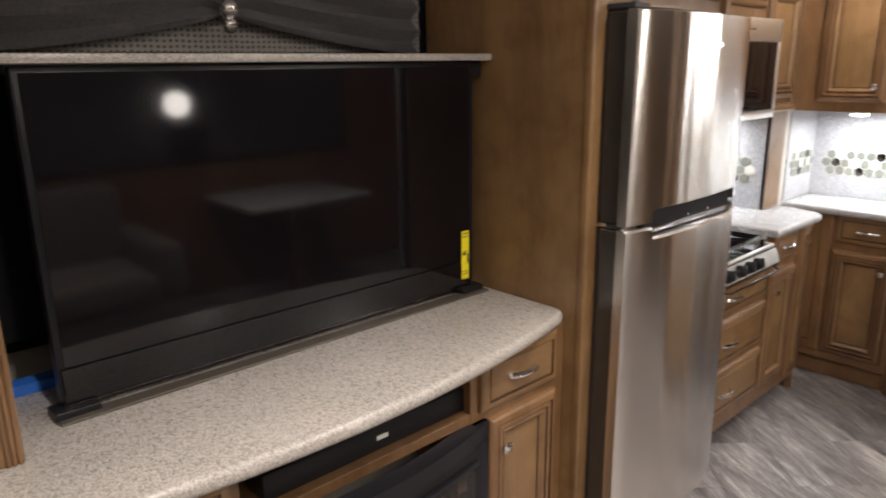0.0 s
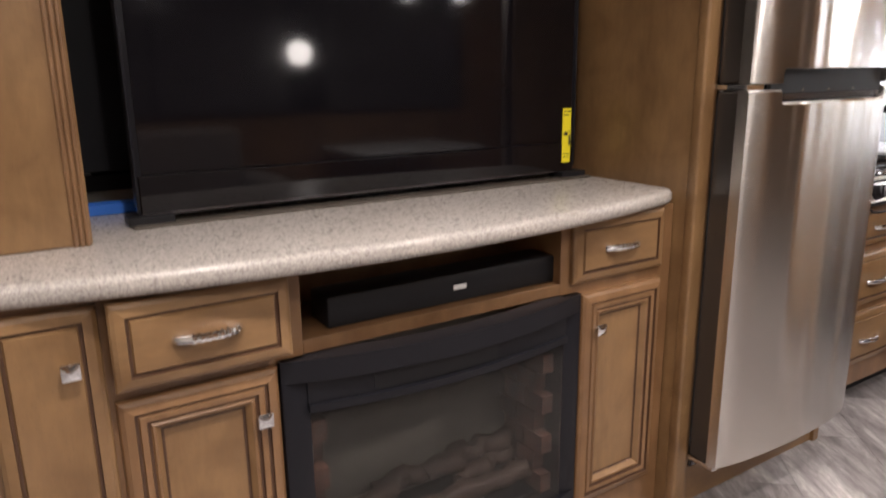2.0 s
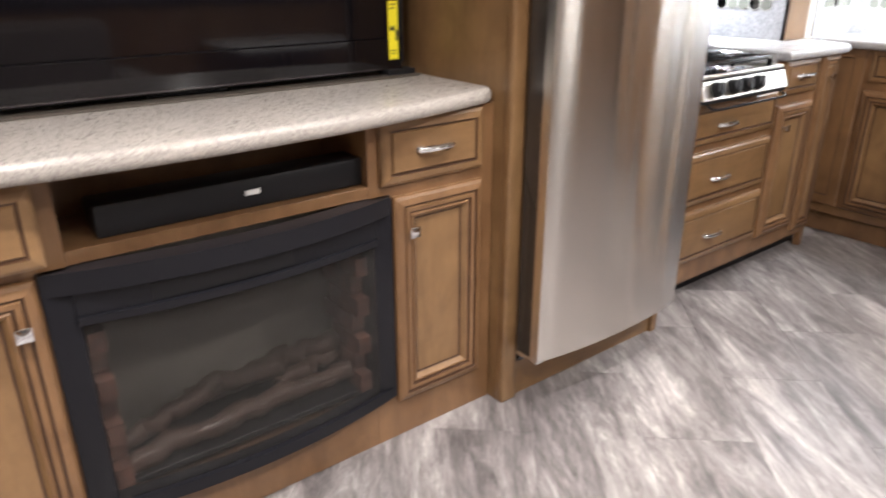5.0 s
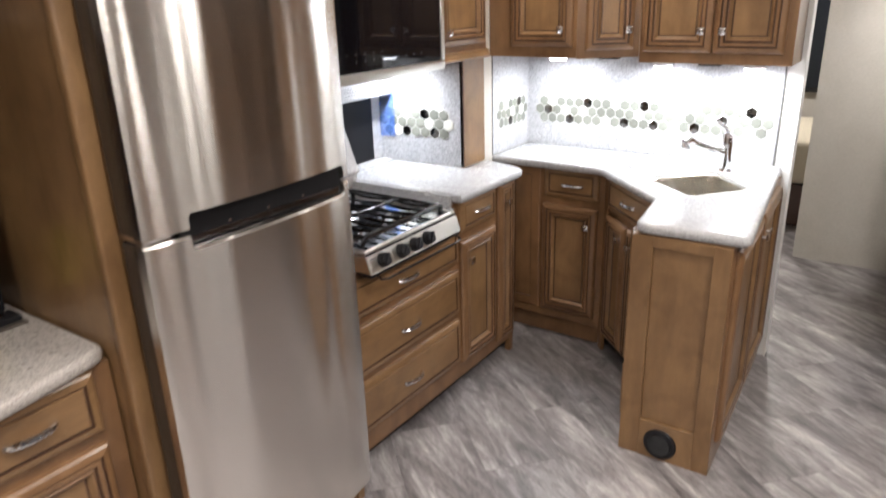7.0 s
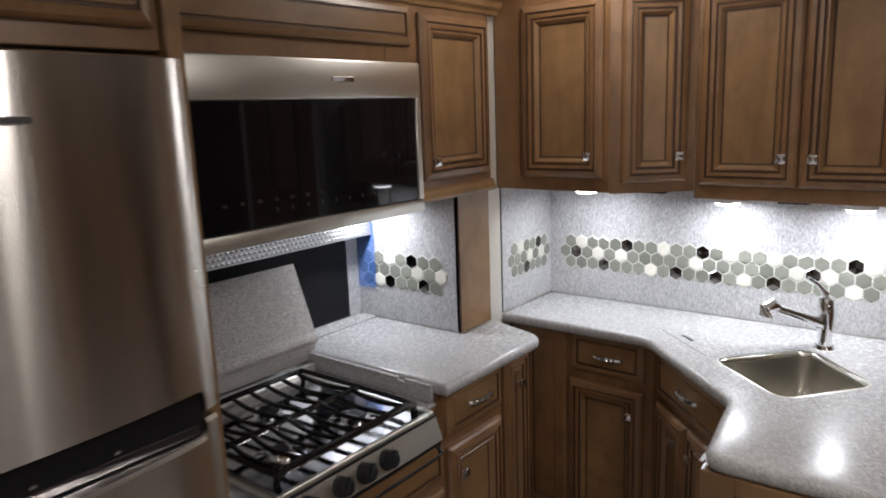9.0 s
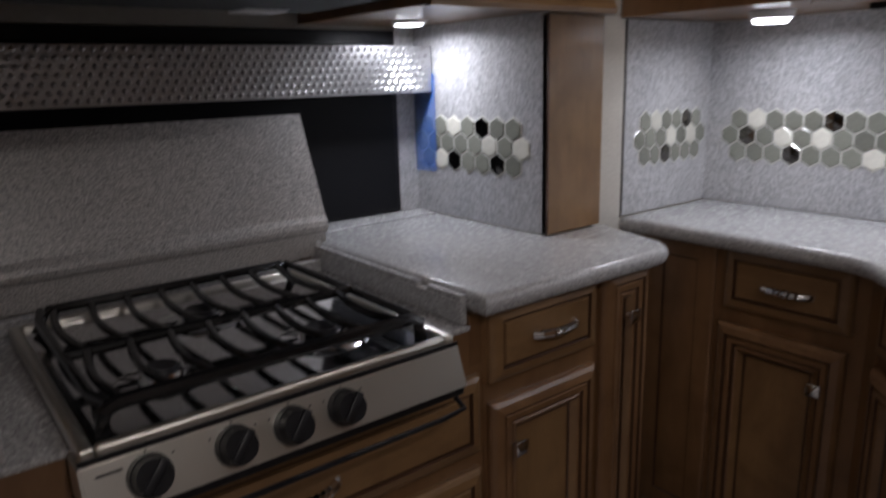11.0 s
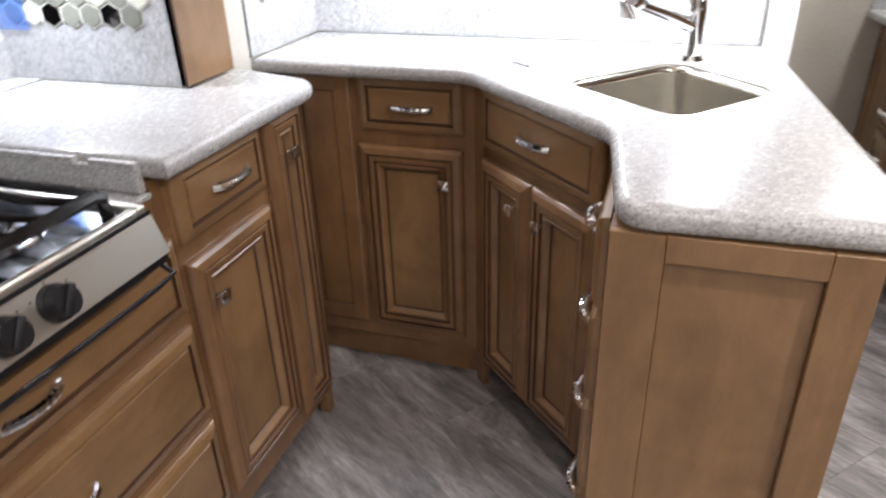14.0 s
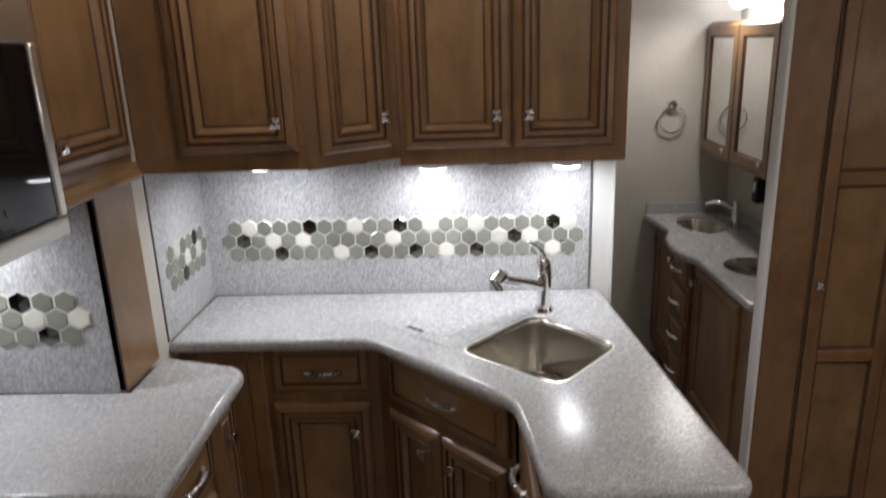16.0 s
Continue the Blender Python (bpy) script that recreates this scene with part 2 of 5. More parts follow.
def dotted_cloth():
    m = material("grey_dotted_cloth", (0.2, 0.19, 0.18), 0.85)
    g = Graph(m)
    vor = g.node("ShaderNodeTexVoronoi")
    vor.inputs["Scale"].default_value = 62
    vor.inputs["Randomness"].default_value = 0.15
    g.link(g.coords((1, 0.2, 1.2)), vor.inputs["Vector"])
    g.colour(g.ramp(vor.outputs["Distance"], [(0.26, (0.07, 0.065, 0.06)), (0.36, (0.24, 0.22, 0.20))]))
    return m


DOTTED = dotted_cloth()


def tile_glass(name, base, rough):
    m = material(name, base, rough, 0.0, Coat_Weight=0.6, Coat_Roughness=0.05)
    g = Graph(m)
    info = g.node("ShaderNodeObjectInfo")
    c = g.ramp(info.outputs["Random"], [(0.0, tuple(k * 0.8 for k in base)), (0.5, base), (1.0, tuple(min(1, k * 1.2) for k in base))])
    n = g.noise(g.coords(), 90, 3)
    c = g.mix(0.5, c, g.ramp(n, [(0.35, (0.86, 0.87, 0.86)), (0.65, (1.05, 1.05, 1.05))]), "MULTIPLY")
    g.colour(c)
    return m


HEX = {"G": tile_glass("grey_green_glass_tile", (0.225, 0.228, 0.195), 0.16), "W": tile_glass("cream_tile", (0.66, 0.64, 0.57), 0.3),
       "D": material("dark_mirror_tile", (0.19, 0.18, 0.17), 0.14, 1.0)}
GROUT = material("pale_grout", (0.62, 0.61, 0.56), 0.8)


def hearth_brick():
    m = material("faux_brick", (0.10, 0.045, 0.03), 0.8)
    g = Graph(m)
    n = g.noise(g.coords(), 30, 4)
    g.colour(g.ramp(n, [(0.3, (0.05, 0.024, 0.018)), (0.7, (0.17, 0.078, 0.055))]))
    return m


BRICK = hearth_brick()
LOG = wood("charred_log", (0.062, 0.036, 0.026), None, "x", 0.8)
FIRE_GLASS = material("smoked_glass", (0.34, 0.325, 0.315), 0.02, 0.0, Transmission_Weight=0.97, IOR=1.22)

# ---- mesh helpers ----


def box(bm, x0, x1, y0, y1, z0, z1, bev=0.0, seg=1):
    vs = [bm.verts.new((x, y, z)) for x in (x0, x1) for y in (y0, y1) for z in (z0, z1)]
    idx = ((0, 1, 3, 2), (4, 6, 7, 5), (0, 4, 5, 1), (2, 3, 7, 6), (0, 2, 6, 4), (1, 5, 7, 3))
    fs = [bm.faces.new([vs[i] for i in f]) for f in idx]
    if bev:
        es = {e for f in fs for e in f.edges}
        bmesh.ops.bevel(bm, geom=list(es), offset=bev, segments=seg, affect="EDGES", profile=0.5)
    return fs


def mesh_of(name, bm, mats, smooth=False):
    bmesh.ops.recalc_face_normals(bm, faces=bm.faces[:])
    me = bpy.data.meshes.new(name)
    bm.to_mesh(me)
    bm.free()
    for m in mats if isinstance(mats, (list, tuple)) else [mats]:
        me.materials.append(m)
    if smooth:
        me.polygons.foreach_set("use_smooth", [True] * len(me.polygons))
        me.set_sharp_from_angle(angle=radians(38))
    return me


def part(name, bm, mat, parent=None, label="", smooth=False, m=None):
    ob = new(name, mesh_of(name, bm, mat, smooth))
    if parent:
        ob.parent = parent
    if m is not None:
        ob.matrix_basis = m
    if label:
        tagged(ob, label)
    return ob


def block(name, dims, mat, parent=None, label="", bev=0.0015, m=None):
    bm = bmesh.new()
    box(bm, *dims, bev=bev)
    return part(name, bm, mat, parent, label, m=m)


def thing(name, m, label, category, group="", kind=""):
    ob = new(name)
    ob.empty_display_size = 0.05
    ob.matrix_basis = m
    return tagged(ob, label, category, group, kind)


def structure(name, dims, mat, label, category, bev=0.0):
    bm = bmesh.new()
    box(bm, *dims, bev=bev)
    return tagged(part(name, bm, mat), label, category, kind="structure")


def extrude_outline(bm, pts, z0, z1, hole=None):
    """A flat slab with the outline pts (counter-clockwise)."""
    lo = [bm.verts.new((x, y, z0)) for x, y in pts]
    hi = [bm.verts.new((x, y, z1)) for x, y in pts]
    n = len(pts)
    for i in range(n):
        bm.faces.new((lo[i], lo[(i + 1) % n], hi[(i + 1) % n], hi[i]))
    if hole is None:
        bm.faces.new(hi)
        bm.faces.new(lo[::-1])
        return
    h_lo = [bm.verts.new((x, y, z0)) for x, y in hole]
    h_hi = [bm.verts.new((x, y, z1)) for x, y in hole]
    k = len(hole)
    for i in range(k):
        bm.faces.new((h_lo[(i + 1) % k], h_lo[i], h_hi[i], h_hi[(i + 1) % k]))
    for ring, inner in ((hi, h_hi), (lo, h_lo)):
        es = []
        for loop in (ring, inner):
            for i in range(len(loop)):
                e = bm.edges.get((loop[i], loop[(i + 1) % len(loop)]))
                es.append(e)
        bmesh.ops.triangle_fill(bm, use_beauty=True, use_dissolve=False, edges=es)


def slab_rounded(name, pts, z0, z1, mat, edges=0.016, hole=None, **kw):
    """A worktop whose long edges are rolled: layers of the outline, drawn in at top and bottom."""
    bm = bmesh.new()
    n = len(pts)
    inset = []
    for i in range(n):
        a, b, c = Vector(pts[i - 1]), Vector(pts[i]), Vector(pts[(i + 1) % n])
        d1, d2 = (b - a).normalized(), (c - b).normalized()
        n1, n2 = Vector((-d1.y, d1.x)), Vector((-d2.y, d2.x))
        k = (n1 + n2)
        k = k / max(0.3, k.dot(n1)) if k.length > 1e-6 else n1
        inset.append(k)
    prof = [(edges, z0)] + [(edges * (1 - math.cos(a)), (z0 + edges) - edges * math.sin(a)) for a in (1.05, 0.5, 0)]
    prof += [(edges * (1 - math.cos(a)), (z1 - edges) + edges * math.sin(a)) for a in (0, 0.4, 0.8, 1.2)] + [(edges, z1)]
    rings = []
    for ins, z in prof:
        rings.append([bm.verts.new((pts[i][0] + inset[i].x * ins, pts[i][1] + inset[i].y * ins, z)) for i in range(n)])
    for r0, r1 in zip(rings, rings[1:]):
        for i in range(n):
            bm.faces.new((r0[i], r0[(i + 1) % n], r1[(i + 1) % n], r1[i]))
    if hole is None:
        bm.faces.new(rings[-1])
        bm.faces.new(rings[0][::-1])
    else:
        tops = []
        for ring, z in ((rings[-1], z1), (rings[0], z0)):
            hv = [bm.verts.new((x, y, z)) for x, y in hole]
            tops.append(hv)
            es = [bm.edges.get((ring[i], ring[(i + 1) % n])) for i in range(n)]
            es += [bm.edges.new((hv[i], hv[(i + 1) % len(hv)])) for i in range(len(hv))]
            bmesh.ops.triangle_fill(bm, use_beauty=True, use_dissolve=False, edges=es)
        for i in range(len(hole)):
            j = (i + 1) % len(hole)
            bm.faces.new((tops[0][i], tops[0][j], tops[1][j], tops[1][i]))
    return part(name, bm, mat, smooth=True, **kw)


def rounded_corner(p, a, b, r, n=6):
    """Points that round the corner p between the neighbours a and b."""
    p, a, b = Vector(p), Vector(a), Vector(b)
    p0, p1 = p + (a - p).normalized() * r, p + (b - p).normalized() * r
    return [tuple((p0 * (1 - t) ** 2 + p * 2 * t * (1 - t) + p1 * t * t)) for t in (i / n for i in range(n + 1))]


def tube(bm, pts, r, sides=8, flat=1.0, cap=True):
    """A round bar along pts."""
    rings = []
    pts = [Vector(p) for p in pts]
    for i, p in enumerate(pts):
        d = (pts[min(i + 1, len(pts) - 1)] - pts[max(i - 1, 0)]).normalized()
        up = Vector((0, 0, 1)) if abs(d.z) < 0.9 else Vector((0, 1, 0))
        u = d.cross(up).normalized()
        w = u.cross(d).normalized()
        rr = r[i] if isinstance(r, (list, tuple)) else r
        rings.append([bm.verts.new(p + u * math.cos(a) * rr + w * math.sin(a) * rr * flat) for a in (2 * math.pi * k / sides for k in range(sides))])
    for a, b in zip(rings, rings[1:]):
        for k in range(sides):
            bm.faces.new((a[k], a[(k + 1) % sides], b[(k + 1) % sides], b[k]))
    if cap:
        bm.faces.new(rings[0][::-1])
        bm.faces.new(rings[-1])


def disc(bm, c, r0, z0, r1, z1, sides=24, axis="z"):
    """A turned piece: a ring of r0 at z0 up to r1 at z1, closed."""
    out = []
    for r, z in ((r0, z0), (r1, z1)):
        ring = []
        for k in range(sides):
            a = 2 * math.pi * k / sides
            u, v = r * math.cos(a), r * math.sin(a)
            ring.append(bm.verts.new({"z": (c[0] + u, c[1] + v, c[2] + z), "y": (c[0] + u, c[1] + z, c[2] + v), "x": (c[0] + z, c[1] + u, c[2] + v)}[axis]))
        out.append(ring)
    for k in range(sides):
        bm.faces.new((out[0][k], out[0][(k + 1) % sides], out[1][(k + 1) % sides], out[1][k]))
    bm.faces.new(out[0][::-1])
    bm.faces.new(out[1])


def rings_panel(bm, x0, x1, z0, z1, steps, last_mat=0):
    """A moulded panel that faces -y: rectangles drawn in step by step; steps of (inset, y, material of the band that leads there)."""
    prev = None
    for ins, y, mi in steps:
        ring = [bm.verts.new(p) for p in ((x0 + ins, y, z0 + ins), (x1 - ins, y, z0 + ins), (x1 - ins, y, z1 - ins), (x0 + ins, y, z1 - ins))]
        if prev:
            for k in range(4):
                bm.faces.new((prev[k], prev[(k + 1) % 4], ring[(k + 1) % 4], ring[k])).material_index = mi
        prev = ring
    f = bm.faces.new(prev)
    f.material_index = last_mat


DOOR_RIM = [(0, 0, 0), (0, -0.009, 0), (0.0025, -0.0135, 0), (0.009, -0.0185, 0), (0.0235, -0.023, 0), (0.0252, -0.0175, 1), (0.0296, -0.0175, 1), (0.032, -0.0215, 0), (0.0422, -0.0205, 0), (0.044, -0.015, 1),
            (0.0482, -0.015, 1), (0.0515, -0.019, 0), (0.056, -0.0175, 0)]
DRAWER_RIM = [(0, 0, 0), (0, -0.009, 0), (0.0025, -0.0130, 0), (0.009, -0.0170, 0), (0.0238, -0.0205, 0), (0.0252, -0.0150, 1), (0.0298, -0.0150, 1), (0.0325, -0.0195, 0)]


def pull_mesh(w=0.105):
    bm = bmesh.new()
    n = 36
    pts = [(w * (k / n - 0.5), 0.001 - 0.026 * math.sin(math.pi * k / n) ** 0.6, 0.003 * math.sin(math.pi * k / n)) for k in range(n + 1)]
    tube(bm, pts, [(0.0092 - 0.0020 * math.sin(math.pi * k / n)) * (1.16 if 7 < k < 29 and k % 4 < 2 else 1.0) for k in range(n + 1)], 8, 1.0)
    return mesh_of("pull", bm, CHROME, True)


def knob_mesh():
    bm = bmesh.new()
    disc(bm, (0, 0, 0), 0.006, 0.0, 0.005, -0.016, 12, "y")
    n = 6
    rows = []
    for i in range(n + 1):
        u = 2 * i / n - 1
        rows.append([bm.verts.new((0.014 * u, -0.0215 - 0.005 * (1 - u * u) * (1 - v * v) - 0.0012 * v, 0.014 * v)) for v in (2 * k / n - 1 for k in range(n + 1))])
    for i in range(n):
        for k in range(n):
            bm.faces.new((rows[i][k], rows[i + 1][k], rows[i + 1][k + 1], rows[i][k + 1]))
    box(bm, -0.0138, 0.0138, -0.0207, -0.016, -0.0138, 0.0138, 0.001)
    return mesh_of("knob", bm, CHROME, True)


PULL, KNOB = pull_mesh(), knob_mesh()


def door_leaf(parent, x0, x1, z0, z1, knob=None, y=0.0, name="door"):
    """A mitred five-piece door with a dark glazed moulding, and its square knob at (x, z)."""
    bm = bmesh.new()
    rings_panel(bm, x0, x1, z0, z1, DOOR_RIM)
    bm.faces.ensure_lookup_table()
    bmesh.ops.delete(bm, geom=[bm.faces[len(bm.faces) - 1]], context="FACES_ONLY")
    d = part(name, bm, [CABIN, GLAZE], parent, m=pose(0, y, 0))
    bm = bmesh.new()
    i = DOOR_RIM[-1][0]
    rings_panel(bm, x0 + i, x1 - i, z0 + i, z1 - i, [(0, -0.0175, 0), (0.009, -0.006, 0), (0.0105, -0.003, 1), (0.0148, -0.003, 1)])
    part("panel", bm, [MAPLE, GLAZE], d)
    if knob:
        k = new("knob", KNOB)
        k.parent = d
        k.matrix_basis = pose(knob[0], -0.020, knob[1])
        tagged(k, "square polished chrome knob")
    return d


def drawer_front(parent, x0, x1, z0, z1, y=0.0, pull=True, name="drawer", centre=None):
    bm = bmesh.new()
    rings_panel(bm, x0, x1, z0, z1, DRAWER_RIM)
    d = part(name, bm, [MAPLE_X if x1 - x0 > z1 - z0 else MAPLE, GLAZE], parent, m=pose(0, y, 0))
    if pull:
        k = new("handle", PULL)
        k.parent = d
        cx, cz = centre or ((x0 + x1) / 2, (z0 + z1) / 2)
        k.matrix_basis = pose(cx, -0.0185, cz)
        tagged(k, "arched ribbed chrome handle")
    return d


def carcass(parent, x0, x1, y0, y1, z0, z1, name="body", mat=None):
    return block(name, (x0, x1, y0, y1, z0, z1), mat or CABIN, parent, bev=0.002)


# ---- large structure ----
floor = structure("floor", (-3.2, 6.2, -3.1, 1.0, -0.06, -0.004), FLOOR, "grey streaked stone-look vinyl floor with diagonal planks", "floor")
ceiling = structure("ceiling", (-3.2, 6.2, -3.1, 1.0, 2.28, 2.34), CEIL, "plain off-white ceiling with round lamps", "ceiling")
# unseen side; dark wood chosen to darken the screen's reflection and the bounce light
structure("wall_south", (-3.2, 6.2, -3.1, -2.98, -0.004, 2.28), CABIN, "unseen wall behind the sofa, dark wood added to dim reflections", "wall")
structure("wall_west", (-3.2, -3.08, -2.98, 0.9, -0.004, 2.28), WALL, "beige linen-textured wall closing the living end", "wall")
structure("wall_slide_back", (-3.08, 2.10, 0.80, 0.90, -0.004, 2.28), WALL, "dark-lit beige wall behind the appliances", "wall")
structure("wall_slide_end", (1.894, 2.17, 0.318, 0.80, -0.004, 1.399), WALL, "pale textured end wall of the slide-out", "wall")
structure("wall_return", (2.172, 2.54, 0.322, 0.80, -0.004, 1.393), WALL, "pale return wall beside the worktop", "wall")
structure("wall_kitchen_end", (2.545, 2.60, -0.962, 0.80, -0.004, 2.28), WHITE_TRIM, "white partition wall behind the sink worktop", "wall")
structure("wall_header", (-3.08, 2.545, 0.26, 0.80, 2.105, 2.28), CEIL, "off-white soffit above the cabinets", "wall")
structure("wall_hall", (4.02, 4.08, -2.98, -0.845, -0.004, 2.28), WALL, "beige linen-textured wall of the washroom", "wall")
structure("wall_bath_side", (2.66, 4.02, -1.92, -1.85, -0.004, 2.28), WALL, "beige linen-textured wall behind the basin", "wall")
structure("wall_bed_end", (6.1, 6.2, -2.98, 0.9, -0.004, 2.28), WALL, "beige wall at the far bedroom end", "wall")
structure("wall_hall_north", (2.60, 6.1, 0.30, 0.38, -0.004, 2.28), WALL, "beige wall along the hall", "wall")
structure("wall_slide_jamb", (2.078, 2.149, 0.3165, 0.80, 1.3992, 2.10), WALL, "pale strip of wall between the cabinets", "wall")

# ---- entertainment centre ----


def arc_front(x):
    return -0.055 + 0.105 * ((x + 0.83) / 0.80) ** 2


def entertainment():
    c = thing("media_cabinet", pose(0, 0.062, 0), "brown stained maple media cabinet with dark glazed doors and chrome handles", "cabinet")
    for nm, dims in (("side_body", (-1.585, -1.065, 0, 0.60, 0.0, 0.898)), ("side_body", (-0.408, -0.014, 0, 0.60, 0.0, 0.898)), ("bottom_rail", (-1.0645, -0.4085, 0, 0.60, 0.0, 0.13)),
                     ("niche_shelf", (-1.0645, -0.4085, 0.0, 0.60, 0.712, 0.74)), ("top_rail", (-1.0645, -0.4085, 0.0, 0.60, 0.882, 0.898)), ("niche_back", (-1.0645, -0.4085, 0.22, 0.60, 0.7405, 0.8815))):
        block(nm, dims, CABIN, c, bev=0.001)
    drawer_front(c, -0.378, -0.062, 0.735, 0.894)
    door_leaf(c, -0.345, -0.062, 0.118, 0.704, (-0.300, 0.612))
    drawer_front(c, -1.402, -1.100, 0.733, 0.886, -0.03)
    door_leaf(c, -1.402, -1.122, 0.118, 0.704, (-1.160, 0.615))
    d = drawer_front(c, -1.577, -1.412, 0.10, 0.882, pull=False, name="door")
    k = new("knob", KNOB)
    k.parent = d
    k.matrix_basis = pose(-1.462, -0.018, 0.785)
    return c


entertainment()

top = [(-0.016, 0.66)]
top += [(-1.66, 0.66), (-1.66, 0.10)]
top += [(x, arc_front(x)) for x in np.linspace(-1.62, -0.10, 26)]
top += rounded_corner((-0.016, arc_front(-0.016)), (-0.10, arc_front(-0.10)), (-0.016, 0.3), 0.04)
slab_rounded("media_worktop", top, 0.898, 0.938, COUNTER)
tagged(bpy.data.objects["media_worktop"], "bow-fronted speckled beige laminate worktop on the media cabinet", "worktop")

# fireplace
def fireplace():
    f = thing("electric_fireplace", pose(-0.7365, 0.058, 0.146), "black bow-fronted electric fireplace with glass and logs, set in the cabinet", "fireplace")
    w, h = 0.765, 0.565
    n = 20

    def bow(x, lo, hi):
        return lo + (hi - lo) * (1 - (2 * x / w) ** 2)

    def strip(z_lo, z_hi, x0, x1, thick, y_edge, y_mid):
        bm = bmesh.new()
        prev = None
        for k in range(n + 1):
            x = x0 + (x1 - x0) * k / n
            y = -bow(x, y_edge, y_mid)
            a, b = z_lo(x), z_hi(x)
            ring = [bm.verts.new((x, y, a)), bm.verts.new((x, y, b)), bm.verts.new((x, y + thick, b)), bm.verts.new((x, y + thick, a))]
            if prev:
                for i in range(4):
                    bm.faces.new((prev[i], prev[(i + 1) % 4], ring[(i + 1) % 4], ring[i]))
            else:
                bm.faces.new(ring)
            prev = ring
        bm.faces.new(prev[::-1])
        bmesh.ops.bevel(bm, geom=[e for e in bm.edges if len(e.link_faces) == 2 and e.calc_face_angle(0) > 1.0], offset=0.004, segments=2, affect="EDGES")
        return bm

    part("top_rail", strip(lambda x: h - 0.045, lambda x: h, -w / 2, w / 2, 0.05, 0.012, 0.075), BLACK_SATIN, f, smooth=True)
    part("bottom_rail", strip(lambda x: 0.0, lambda x: 0.030, -w / 2, w / 2, 0.05, 0.012, 0.060), BLACK_SATIN, f, smooth=True)
    part("canopy", strip(lambda x: h - 0.098, lambda x: h - 0.046, -w / 2 + 0.05, w / 2 - 0.05, 0.02, 0.006, 0.050), BLACK_SATIN, f, smooth=True)
    part("canopy_lip", strip(lambda x: h - 0.112, lambda x: h - 0.096, -w / 2 + 0.05, w / 2 - 0.05, 0.03, 0.012, 0.062), BLACK_SATIN, f, smooth=True)
    part("vent", strip(lambda x: h - 0.090, lambda x: h - 0.055, -0.20, 0.10, 0.02, 0.003, 0.053), BLACK, f)
    for x0, x1 in ((-w / 2, -w / 2 + 0.055), (w / 2 - 0.055, w / 2)):
        bm = bmesh.new()
        box(bm, x0, x1, -0.014, 0.06, 0, h, 0.004, 2)
        part("side_rail", bm, BLACK_SATIN, f, smooth=True)
    part("glass", strip(lambda x: 0.03, lambda x: h - 0.10, -w / 2 + 0.055, w / 2 - 0.055, 0.004, 0.003, 0.045), FIRE_GLASS, f, "smoked bowed glass").visible_shadow = False
    block("back_panel", (-w / 2 + 0.05, w / 2 - 0.05, 0.22, 0.23, 0.02, h - 0.02), material("grey_backboard", (0.18, 0.17, 0.15), 0.45), f)
    block("hearth", (-w / 2 + 0.05, w / 2 - 0.05, 0.03, 0.22, 0.02, 0.035), BLACK, f)
    for s in (-1, 1):
        for r in range(8):
            for q in range(3):
                z0 = 0.037 + r * 0.055
                y0 = 0.012 + q * 0.075 + (0.03 if r % 2 else 0)
                x0 = s * (w / 2 - 0.062)
                if y0 < 0.15:
                    block("brick", (min(x0, x0 - s * 0.034), max(x0, x0 - s * 0.034), y0, y0 + 0.070, z0, z0 + 0.048), BRICK, f, bev=0.0)
    rnd = random.Random(4)
    for x0, x1, y0, z0, z1, r in ((-0.30, 0.02, 0.07, 0.055, 0.075, 0.026), (-0.05, 0.29, 0.075, 0.06, 0.085, 0.027), (-0.28, -0.04, 0.12, 0.075, 0.15, 0.024), (0.02, 0.28, 0.14, 0.125, 0.15, 0.028),
                                  (-0.12, 0.16, 0.16, 0.11, 0.13, 0.026), (0.10, 0.27, 0.11, 0.085, 0.12, 0.024)):
        bm = bmesh.new()
        pts = [(x0 + (x1 - x0) * t, y0 + rnd.uniform(-0.012, 0.012), z0 + (z1 - z0) * t + rnd.uniform(-0.006, 0.006)) for t in (i / 9 for i in range(10))]
        tube(bm, pts, [r * rnd.uniform(0.82, 1.1) for _ in pts], 10)
        part("log", bm, LOG, f, smooth=True)
    return f


fireplace()

# loudspeaker bar in the niche
s = thing("sound_bar", pose(-0.688, 0.088, 0.7405), "long black fabric-covered sound bar in the cabinet niche", "speaker")
bm = bmesh.new()
box(bm, -0.312, 0.312, 0, 0.09, 0.0, 0.066, 0.006, 2)
part("housing", bm, BLACK, s, smooth=True)
block("badge", (-0.012, 0.022, -0.003, 0.0, 0.030, 0.041), WHITE, s, "small silver badge", 0.0005)


CHROME_DARK = material("smoked_chrome", (0.16, 0.15, 0.16), 0.16, 1.0)


